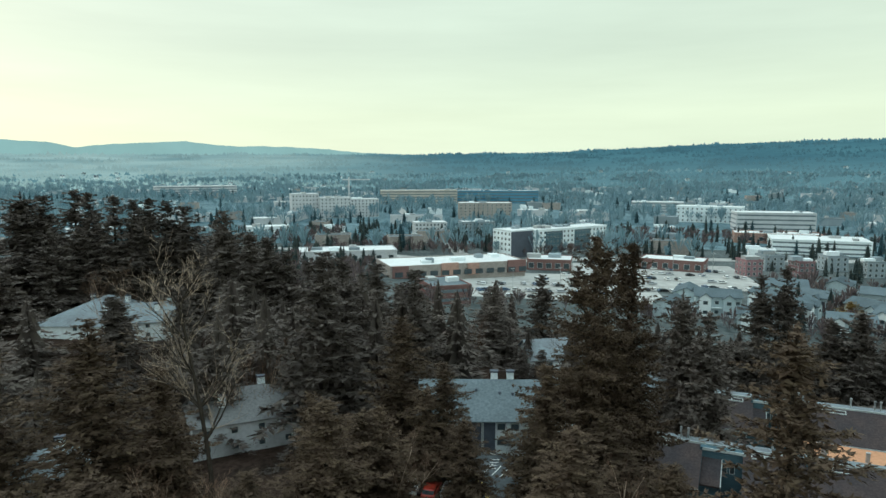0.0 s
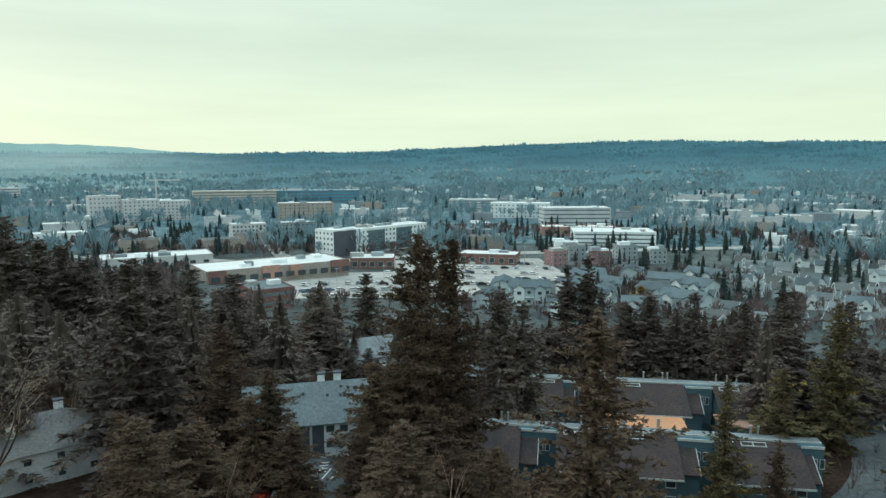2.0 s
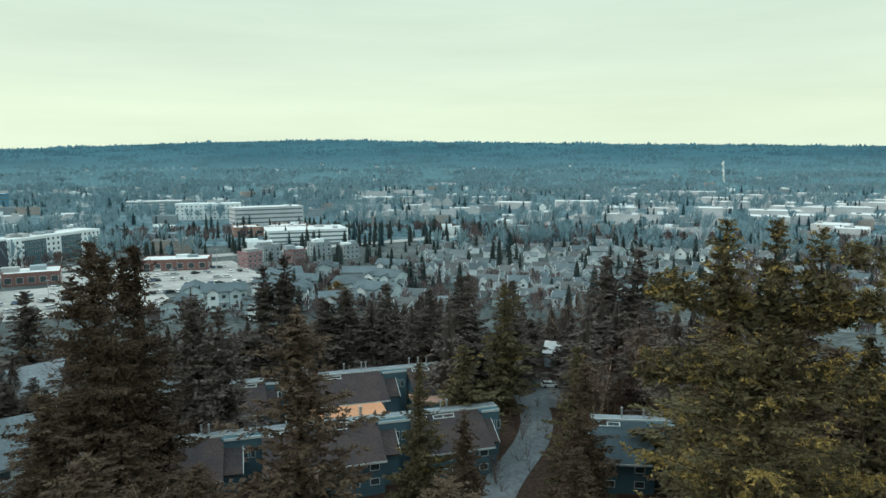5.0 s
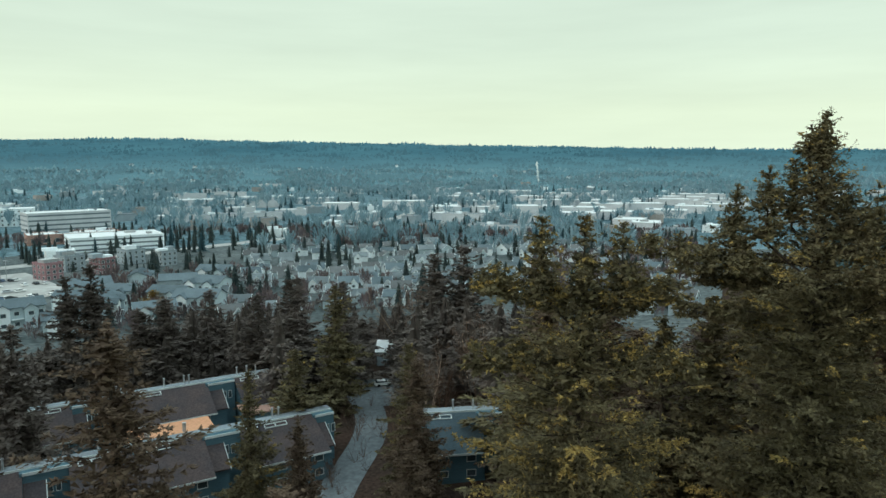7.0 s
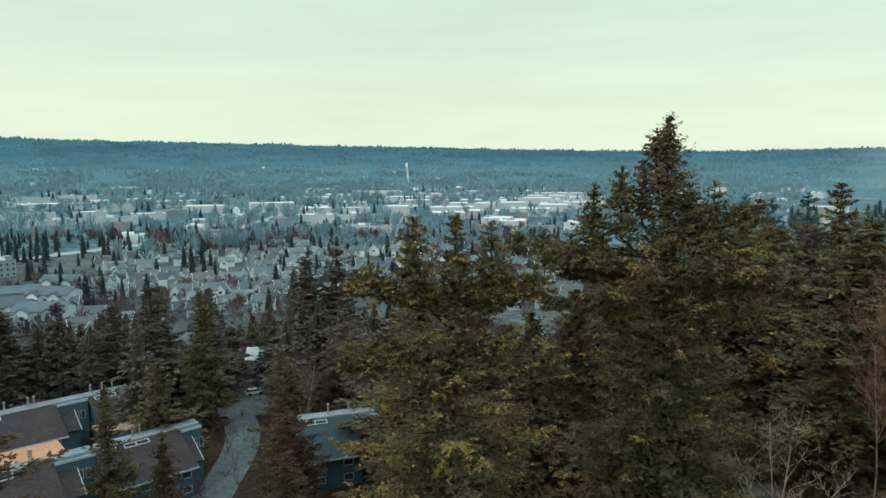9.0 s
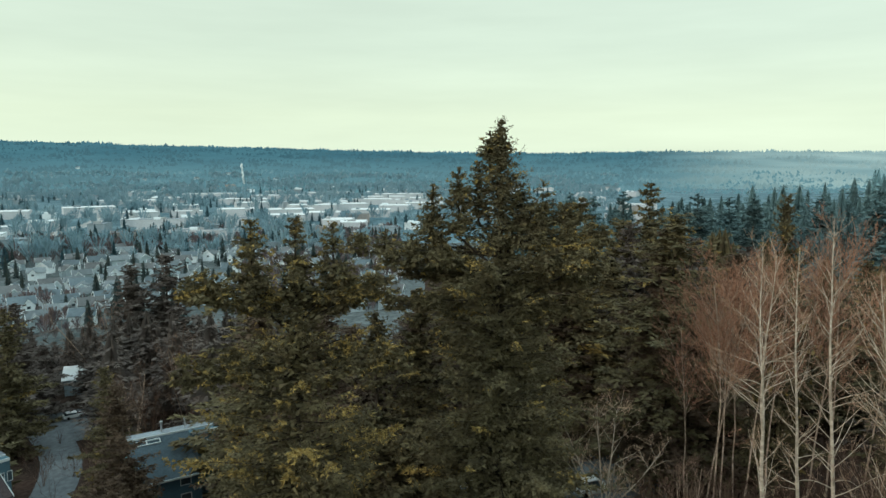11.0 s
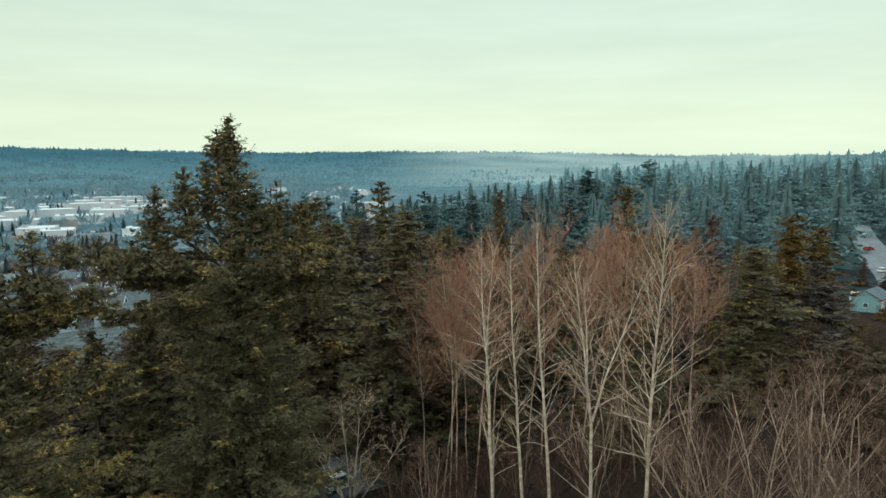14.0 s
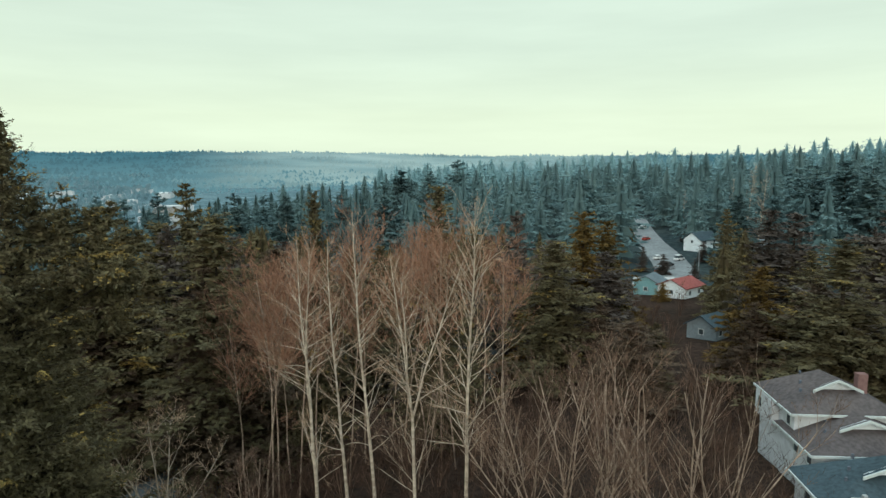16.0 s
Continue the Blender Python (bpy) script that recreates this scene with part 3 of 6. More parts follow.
def conifer(name, seed, H, R, branches, fan, mat, label, tips=0.0, leaders=(), **kw):
    """One conifer; leaders are lesser tops as (x, y, foot, height, radius, boughs)."""
    rng = np.random.default_rng(seed)
    V, Fq, segs = fir_arrays(rng, H, R, branches, *fan, **kw)
    cut = int(len(Fq) * (1 - tips))
    inner, outer = [V[:3 * cut]], [V[3 * cut:]]
    clumps = []
    for au, ab, al, ar in kw.get("arms", ()):
        for f in (0.42, 0.6, 0.78, 0.95):
            d = al * f
            clumps.append((d * math.cos(radians(ab)) + rng.normal(0, 0.3), d * math.sin(radians(ab)) + rng.normal(0, 0.4), H * (0.04 + 0.96 * au) + d * ar - 0.7, rng.uniform(1.5, 2.2), rng.uniform(1.1, 1.6) * (1.15 - 0.4 * f), 22))
    for x, y, foot, h, r, n in [*leaders, *clumps]:
        lv, lf, ls = fir_arrays(rng, h, r, n, *fan, droop=0.15, power=0.75, bare=0.02, ragged=0.4, fat=kw.get("fat", 0.24), heart=10)
        lv = lv + np.array((x, y, foot))
        c = int(len(lf) * (1 - tips))
        inner.append(lv[:3 * c])
        outer.append(lv[3 * c:])
        o = np.array((x, y, foot))
        segs += [(a + o, b + o, w, w1) for a, b, w, w1 in ls]
        if h > 2.5:
            segs.append((np.array((0, 0, foot - 2.0 - 0.3 * abs(x))), o, 0.14, 0.10))
            segs.append((o, o + (0, 0, h * 0.95), 0.10, 0.02))
    root = thing(name, label, "tree", pose(0, 0, -500))
    trunk = []
    r = lambda z: 0.012 * H * (1.03 - z / H)
    for k in range(6):
        z0, z1 = H * k / 6, H * (k + 1) / 6
        trunk.append((np.array([0, 0, z0 - (0.8 if k == 0 else 0)]), np.array([0, 0, z1]), r(z0), r(z1)))
    tv, tf = tubes(trunk, 7)
    lv, lf = tubes(segs, 3)
    tv, tf = np.concatenate([tv, lv]), np.concatenate([tf, lf + len(tv)])
    part("trunk", arrays_mesh("trunk", tv, tf, BARK), BARK, root)
    V = np.concatenate(inner)
    part("crown", arrays_mesh("crown", V, np.arange(len(V)).reshape(-1, 3), mat), mat, root)
    if tips:
        V = np.concatenate(outer)
        part("tip_foliage", arrays_mesh("tip_foliage", V, np.arange(len(V)).reshape(-1, 3), GOLDEN), GOLDEN, root, "golden outer sprays")
    return root


def bare_arrays(rng, H, spread, trunk_r, levels=4, fork=0.35, kids=(5, 5, 4), upright=0.6, stems=1, twig=0.02, first=0.3, limb=1.0, thin=(0.45, 0.7), low=0, sway=0.04, tilt=0.12, kink=0.08):
    """Segments of a leafless tree: trunk sticks and twig sticks."""
    wood, twigs = [], []

    def grow(p, d, length, r, level, steps):
        step = length / steps
        pts = [p]
        for k in range(steps):
            d = d + rng.normal(0, sway if level == 0 else kink * (1 + 0.3 * level), 3) + np.array([0, 0, 0.05 * upright * level])
            d = d / np.linalg.norm(d)
            q = p + d * step
            r1 = max(twig * 0.5, r * (1 - 0.8 / steps))
            (wood if level < 2 else twigs).append((p, q, r, r1))
            p, r = q, r1
            pts.append((p, d, r, (k + 1) / steps))
        if level >= levels:
            return
        n = kids[min(level, len(kids) - 1)]
        for _ in range(low if level == 0 else 0):
            bp, bd, br, bt = pts[int(rng.integers(3, steps))]
            a = rng.random() * math.tau
            nd = np.array([math.cos(a), math.sin(a), rng.uniform(-0.1, 0.45)])
            grow(bp, nd / np.linalg.norm(nd), length * rng.uniform(0.10, 0.2), br * 0.2, 2, 3)
        for _ in range(n):
            t = first + (1 - first) * rng.random() if level == 0 else 0.2 + 0.8 * rng.random()
            idx = min(steps, max(1, int(round(t * steps))))
            bp, bd, br, bt = pts[idx]
            out = rng.normal(0, 1, 3)
            out -= bd * out.dot(bd)
            out /= np.linalg.norm(out)
            nd = bd * upright + out * (1.05 - upright) * spread + np.array([0, 0, 0.25])
            nd /= np.linalg.norm(nd)
            ll = length * (0.52 if level == 0 else 0.55) * rng.uniform(0.65, 1.15) * (1.15 - 0.55 * t)
            ll *= limb if level == 0 else 1.0
            grow(bp, nd, ll, max(twig * 0.6, br * rng.uniform(*thin)), level + 1, max(2, steps - 2))

    for s in range(stems):
        d = np.array([rng.normal(0, 0.03 + tilt * (stems > 1)), rng.normal(0, 0.03 + tilt * (stems > 1)), 1.0])
        grow(np.array([rng.normal(0, 0.25 * (stems > 1)), rng.normal(0, 0.25 * (stems > 1)), -0.6]), d / np.linalg.norm(d), H * 0.93 * rng.uniform(0.85, 1.0), trunk_r, 0, 7)
    return wood, twigs


def birch_arrays(rng, H, trunk_r, forks=0, boughs=44, reach=0.22):
    """A birch: one leader or a fork, kept to the very top, with long thin boughs that rise from it."""
    wood, twigs = [], []

    def stick(p, d, length, r0, r1, steps, bend, sway, store):
        pts = [(p, d)]
        for k in range(steps):
            d = d + rng.normal(0, sway, 3) + (0, 0, bend)
            d = d / np.linalg.norm(d)
            q = p + d * (length / steps)
            store.append((p, q, r0 + (r1 - r0) * k / steps, r0 + (r1 - r0) * (k + 1) / steps))
            p = q
            pts.append((p, d))
        return pts

    def crown(pts, n, length, radius, start):
        for k in range(n):
            t = start + (0.97 - start) * (k + rng.random()) / n
            x = t * (len(pts) - 1)
            i = min(int(x), len(pts) - 2)
            p = pts[i][0] + (pts[i + 1][0] - pts[i][0]) * (x - i)
            a, lean = rng.random() * math.tau, radians(rng.uniform(50, 78) - 32 * t)
            d = np.array([math.cos(a) * math.sin(lean), math.sin(a) * math.sin(lean), math.cos(lean)])
            L = length * reach * (1.12 - t) ** 0.55 * rng.uniform(0.55, 1.25)
            r = max(0.012, radius * (0.28 - 0.18 * t))
            bp = stick(p, d, L, r, 0.008, 5, 0.05 if t > 0.4 else -0.03, 0.09, wood)
            for _ in range(6):
                j = rng.integers(1, 6)
                dd = bp[j][1] + rng.normal(0, 0.55, 3) + (0, 0, 0.1)
                tp = stick(bp[j][0], dd / np.linalg.norm(dd), L * rng.uniform(0.2, 0.42), 0.014, 0.006, 3, 0.04, 0.12, twigs)
                for _ in range(3):
                    q = tp[rng.integers(1, 4)]
                    de = q[1] + rng.normal(0, 0.5, 3)
                    stick(q[0], de / np.linalg.norm(de), L * rng.uniform(0.08, 0.18), 0.009, 0.005, 2, 0.03, 0.1, twigs)

    d = np.array([rng.normal(0, 0.03), rng.normal(0, 0.03), 1.0])
    cut = 0.46 if forks else 1.0
    stem = stick(np.array([0, 0, -0.6]), d, H * cut, trunk_r, trunk_r * (0.7 if forks else 0.12), 9, 0.0, 0.025, wood)
    crown(stem, boughs if not forks else 12, H, trunk_r, 0.24 if not forks else 0.45)
    for k in range(forks):
        a = k * math.tau / forks + rng.uniform(-0.3, 0.3)
        d = np.array([0.36 * math.cos(a), 0.36 * math.sin(a), 1.0])
        limb = stick(stem[-1][0], d / np.linalg.norm(d), H * rng.uniform(0.46, 0.56), trunk_r * 0.62, 0.015, 7, 0.045, 0.04, wood)
        crown(limb, boughs * 2 // 3, H * 0.9, trunk_r * 0.7, 0.08)
    return wood, twigs


def bare_tree(name, seed, H, spread, trunk_r, wood_mat, twig_mat, label, birch=None, **kw):
    rng = np.random.default_rng(seed)
    wood, twigs = birch_arrays(rng, H, trunk_r, **birch) if birch else bare_arrays(rng, H, spread, trunk_r, **kw)
    root = thing(name, label, "tree", pose(0, 0, -500))
    v, f = tubes(wood, 5)
    part("trunk", arrays_mesh("trunk", v, f, wood_mat), wood_mat, root)
    v, f = ribbons(twigs, rng)
    part("crown", arrays_mesh("crown", v, f, twig_mat), twig_mat, root)
    return root


rand = random.Random(7)
FIRS = [conifer("fir_tree", 10 + k, 30, 5.0, 190, (0.30, 0.16, 0.46), FIR, "tall dark green fir tree among the apartments", droop=dr, power=pw, ragged=rg, bare=0.04, fat=0.27, heart=20)
        for k, (dr, pw, rg) in enumerate(((0.30, 0.54, 0.45), (0.42, 0.60, 0.4), (0.36, 0.50, 0.5), (0.30, 0.62, 0.42), (0.45, 0.52, 0.5)))]
OLIVES = [conifer("fir_tree", 30 + k, 30, 5.0, 190, (0.30, 0.15, 0.44), FIR_OLIVE, "olive green fir tree with mossy branch tips", droop=0.33, power=pw, ragged=0.6, bare=0.04, fat=0.27, heart=20, tips=0.03) for k, pw in enumerate((0.58, 0.50, 0.64))]
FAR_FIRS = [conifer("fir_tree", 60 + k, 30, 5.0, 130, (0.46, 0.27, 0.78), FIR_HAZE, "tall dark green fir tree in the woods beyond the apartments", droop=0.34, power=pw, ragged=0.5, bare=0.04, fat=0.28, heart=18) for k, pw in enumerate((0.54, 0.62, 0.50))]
FAR_OLIVES = [conifer("fir_tree", 65 + k, 30, 5.0, 130, (0.44, 0.26, 0.72), FIR_OLIVE, "olive green fir tree on the eastern bank", droop=0.34, power=pw, ragged=0.5, bare=0.04, tips=0.03, fat=0.28, heart=18) for k, pw in enumerate((0.66, 0.56))]
HAZED_CONIFERS = [conifer("conifer_tree", 40 + k, 30, 5.0, 110, (0.6, 0.38, 1.1), FIR_BLUE_HAZE, "haze-tinted blue green conifer on the misty hillside", droop=0.3, power=pw, ragged=0.5, bare=0.06, fat=0.3, heart=16) for k, pw in enumerate((0.62, 0.74, 0.56))]
CEDARS = [conifer("cedar_tree", 50, 26, 5.5, 150, (0.42, 0.26, 0.70), CEDAR, "bronze tinged cedar tree", droop=0.55, power=0.55, ragged=0.35, bare=0.02, fat=0.27, heart=18)]


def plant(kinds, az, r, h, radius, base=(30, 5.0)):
    # farther off, coarser crowns; the firs there also carry haze in their colour
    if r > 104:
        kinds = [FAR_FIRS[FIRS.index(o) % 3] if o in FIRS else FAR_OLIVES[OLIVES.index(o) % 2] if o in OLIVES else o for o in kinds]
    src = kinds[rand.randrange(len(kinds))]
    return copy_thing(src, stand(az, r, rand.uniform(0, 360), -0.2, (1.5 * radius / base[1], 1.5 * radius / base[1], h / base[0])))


GROVE_WEST = [(-32.0, 225, 35.0, 7.9), (-30.6, 220, 34.0, 6.5), (-28.6, 215, 36.0, 7.2), (-27.7, 225, 35.0, 6.4), (-26.0, 215, 35.0, 7.0), (-24.6, 220, 34.0, 6.1), (-23.5, 210, 35.0, 6.2), (-22.2, 205, 35.0, 6.4), (-21.0, 200, 34.0, 7.1), (-18.0, 190, 34.0, 6.5), (-16.1, 185, 29.0, 6.0), (-14.6, 180, 28.0, 5.6), (-13.2, 178, 25.0, 5.0)]
for az, r, h, w in GROVE_WEST:
    plant(FIRS, az, r, h, w)
for k in range(40):
    az = rand.uniform(-46, -14.5)
    plant(FIRS, az, rand.uniform(195, 270), rand.uniform(22, 30) - max(0, az + 20) * 0.8, rand.uniform(5, 7))
NEAR_WEST = [(-26.4, 140, 21.0, 4.9), (-28.3, 85, 28.0, 6.2), (-23.6, 88, 21.0, 4.2), (-10.2, 110, 32.0, 6.1), (-8.6, 120, 30.0, 5.1), (-2.4, 125, 27.0, 5.2), (-5.7, 155, 25.0, 5.9), (-3.6, 98, 23.0, 4.5), (0.1, 92, 17.0, 3.5), (-10.3, 72, 18.0, 4.3), (-11.4, 80, 17.0, 2.6), (-7.1, 80, 14.0, 4.0), (4.4, 170, 19.7, 5.4), (8.5, 180, 23.2, 4.6), (-36, 95, 26.0, 6), (-40, 120, 30.0, 6)]
for az, r, h, w in NEAR_WEST:
    plant(FIRS, az, r, h, w)
NEAR_NORTH = [(9.1, 85, 21.5, 4.3), (19.9, 130, 31.6, 4.4), (21.9, 125, 29.0, 4.8), (25.6, 190, 29.6, 4.6), (27.3, 190, 32.8, 5.0), (19.6, 62, 19.4, 2.8), (5.8, 60, 13.7, 1.2), (30.7, 170, 23.5, 6.4), (32.4, 170, 26.4, 6.6), (-17.0, 66, 13.0, 3.6)]
for k, (az, r, h, w, pw) in enumerate(((12.9, 92, 39.6, 8.6, 0.46), (15.9, 96, 40.4, 7.0, 0.50))):
    tall = conifer("fir_tree", 15 + k, h, w, 270, (0.32, 0.15, 0.44), FIR, "very tall dense dark fir tree beside the drive", droop=0.3, power=pw, ragged=0.42, bare=0.03, fat=0.27, heart=24,
                   leaders=((1.6 - 3.0 * k, 0.3, h - 6.5, 5.0, 1.6, 40), (-2.2 + 1.0 * k, -0.5, h - 9.0, 5.0, 1.8, 40)))
    tall.matrix_basis = stand(az, r, 0, -0.2)
for az, r, h, w in NEAR_NORTH:
    plant(FIRS, az, r, h, w)
MOSSY = [(28.2, 72, 35.1, 5.8), (52.2, 104, 26.8, 3.2), (46.0, 150, 29.6, 4.2), (42.5, 128, 21.3, 4.6), (38.6, 100, 26.1, 3.2)]
for az, r, h, w in MOSSY:
    plant(FIRS[1:3] if az < 30 else OLIVES, az, r, h, w)
NEAR_EAST = [(30.5, 170, 24.6, 4.3), (32.5, 170, 25.4, 5.0), (35.8, 180, 26.0, 5.1), (39.6, 160, 27.0, 5.2), (42.3, 170, 28.7, 5.6), (54.5, 190, 31.5, 6.6), (57.0, 190, 33.3, 7.0), (19.7, 82, 14.2, 4.1), (42.6, 88, 20.1, 2.7), (52.4, 80, 16.2, 2.8), (53.0, 95, 25.6, 3.5), (42.9, 180, 27.5, 5.3), (46.7, 170, 27.3, 5.6)]
for az, r, h, w in NEAR_EAST:
    plant(FIRS, az, r, h, w)
MIDDLE_EAST = [(97.7, 86, 32.5, 4.2), (95.2, 108, 34.0, 4.6), (96.6, 110, 40.0, 5.0), (98.6, 85, 34.0, 6.0), (106.6, 80, 34.0, 2.6), (117.0, 80, 32.0, 4.2), (94.5, 120, 35.0, 6.5), (90.2, 104, 36.0, 6.0), (86.0, 75, 30.2, 5.0), (100, 120, 30.0, 5), (104, 115, 28.0, 5), (112, 120, 24.0, 5), (120, 130, 24.0, 5)]
for az, r, h, w in MIDDLE_EAST:
    plant(OLIVES + FIRS[:2], az, r, h, w)
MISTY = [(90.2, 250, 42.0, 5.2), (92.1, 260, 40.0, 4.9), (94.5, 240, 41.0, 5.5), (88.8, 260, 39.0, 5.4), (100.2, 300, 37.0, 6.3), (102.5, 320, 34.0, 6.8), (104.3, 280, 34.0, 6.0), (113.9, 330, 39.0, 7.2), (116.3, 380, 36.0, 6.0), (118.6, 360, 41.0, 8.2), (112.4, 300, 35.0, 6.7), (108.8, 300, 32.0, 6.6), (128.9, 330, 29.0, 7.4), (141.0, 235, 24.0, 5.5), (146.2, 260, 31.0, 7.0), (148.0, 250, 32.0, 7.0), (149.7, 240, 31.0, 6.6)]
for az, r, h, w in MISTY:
    plant(HAZED_CONIFERS, az, r, h, w)
EAST_BANK = [(123.6, 115, 27.1, 3.9), (126.7, 110, 22.1, 5.1), (140.2, 156, 24.0, 3.3), (143.3, 165, 23.1, 6.0), (145.0, 170, 22.1, 6.0), (148.4, 92, 21.6, 6.6), (150.1, 110, 22.4, 6.0), (133.3, 90, 12.3, 4.5), (154, 120, 24.3, 6), (152, 180, 28.1, 6)]
for az, r, h, w in EAST_BANK:
    plant(OLIVES[:1] + FIRS[:3], az, r, h, w)
for az, r, h, w in [(129.2, 120, 26.1, 5.2), (131.1, 125, 24.1, 4.8), (142.9, 105, 17.4, 4.8)]:
    plant(CEDARS, az, r, h, w, (26, 5.5))

KEEP_OPEN = [(138.3, 140.8, 140, -17.0), (-4, 11, 127, -23.8), (-24.0, -9.5, 112, -24.0), (-38, -31.6, 104, -25), (-32, -23.5, 203, -14.0), (16.5, 42, 126, -25.0), (21.5, 41, 160, -18.0), (52.5, 60, 128, -24.5), (43.0, 51.6, 186, -30), (132.5, 139.6, 350, -12.3), (138.5, 160, 86, -30), (-8, 9, 108, -30), (87.5, 98.5, 95, -27), (34, 62, 262, -11.4), (6, 34, 262, -12.6), (60, 79, 262, -10.5), (96, 150, 62, -40)]
filled = []


def fill(kinds, count, az0, az1, r0, r1, el0, el1, wide, seed, gap=5.0):
    # more trees where the woods stand thick, below the given line of sight and clear of the houses
    rg = random.Random(seed)
    for _ in range(count):
        az, r = rg.uniform(az0, az1), math.sqrt(rg.uniform(r0 * r0, r1 * r1))
        h = EYE_Z + r * math.tan(radians(rg.uniform(el0, el1))) - land(az, r)
        if h < 5 or any(a < az < b and r < far and (h + land(az, r) - EYE_Z) / r > math.tan(radians(el)) for a, b, far, el in KEEP_OPEN):
            continue
        h = min(h, 34)
        p = spot(az, r)
        if any((p - q).length < gap for q in filled):
            continue
        filled.append(p)
        plant(kinds, az, r, h, min(6.5, max(2.2, h * rg.uniform(*wide))))


fill(FIRS, 90, -42, 62, 58, 120, -27, -20, (0.22, 0.32), 52)
fill(OLIVES + CEDARS, 60, 128, 142, 92, 180, -19, -12.6, (0.22, 0.32), 57)
fill(FIRS, 150, -42, -9, 110, 195, -20, -13.2, (0.22, 0.30), 55)
fill(FIRS, 110, 2, 60, 150, 250, -16.5, -12.4, (0.24, 0.34), 56)
fill(FIRS + OLIVES, 60, 62, 104, 70, 130, -15, -6, (0.19, 0.26), 53)
fill(OLIVES[:2] + FIRS[:3] + CEDARS, 75, 100, 158, 88, 150, -12, -6, (0.19, 0.27), 54)

for az, r, h, w in [(-15.4, 262, 13, 4.2), (-13.9, 270, 14, 4.0), (-12.6, 258, 12, 3.8), (-11.4, 275, 12, 3.6), (-10.4, 250, 13, 4), (-9.4, 268, 11, 3.6), (-8.2, 246, 12, 3.8), (-7.0, 262, 10, 3.4), (-5.8, 248, 11, 3.6), (-17.2, 280, 14, 4.5), (-1.5, 90, 14, 3.2), (1.9, 84, 12, 2.8), (-5.6, 82, 14, 3.6), (8.8, 92, 15, 3.4), (-23.0, 100, 15, 3.0), (-26.2, 172, 15, 3.6), (-21.6, 172, 16, 4)]:
    plant(FIRS, az, r, h, w)

# the two great firs beside the viewpoint
hero = conifer("great_fir_tree", 71, 43, 7.6, 430, (0.28, 0.105, 0.33), FIR_OLIVE, "very tall mossy fir tree with a narrow spire", droop=0.22, power=0.58, ragged=0.45, bare=0.04, tips=0.04, fat=0.25, heart=24,
               leaders=((-5.6, 0.3, 32.4, 5.2, 1.7, 50), (-3.4, -0.4, 33.4, 5.6, 1.9, 54), (3.5, 0.2, 32.6, 5.4, 1.4, 46), (-0.9, 0.1, 38.6, 3.6, 1.0, 28), (1.7, 0.6, 33.6, 4.2, 1.7, 44), (-1.8, 0.4, 34.6, 5.0, 1.6, 40), (5.6, -0.3, 30.5, 3.4, 1.5, 36)),
               arms=((0.735, 180, 12.6, 0.02), (0.79, 4, 7.6, 0.12), (0.75, -6, 9.0, 0.10), (0.69, 176, 8.4, 0.02), (0.67, 8, 8.0, 0.05), (0.72, 198, 9.4, 0.03), (0.72, -28, 8.6, 0.05), (0.62, 6, 7.6, 0.02), (0.63, 186, 9.0, 0.02)))
hero.matrix_basis = stand(84.4, 56, 0, -0.3)
broad = conifer("broad_fir_tree", 74, 35.0, 7.9, 340, (0.27, 0.10, 0.31), FIR_OLIVE, "broad flat-topped fir tree with golden branch tips", droop=0.22, power=0.50, ragged=0.55, bare=0.04, tips=0.15, fat=0.25, heart=24,
                leaders=((-2.6, -0.4, 32.8, 5.0, 1.5, 44), (0.1, 0.2, 34.2, 3.6, 1.2, 32), (2.5, 0.1, 33.4, 4.0, 1.3, 36)),
                arms=((0.935, 184, 7.4, 0.06), (0.93, 4, 5.4, 0.10), (0.91, 150, 4.0, 0.06), (0.91, 30, 4.0, 0.06), (0.80, 190, 7.0, 0.0), (0.80, -5, 6.6, 0.0)))
broad.matrix_basis = stand(67.0, 44, 0, -0.3)
for az, r, h, w in [(87.6, 76, 30.0, 3.0), (77.6, 64, 30.0, 4.4), (73.8, 62, 29.0, 4.0)]:
    plant(OLIVES, az, r, h, w)

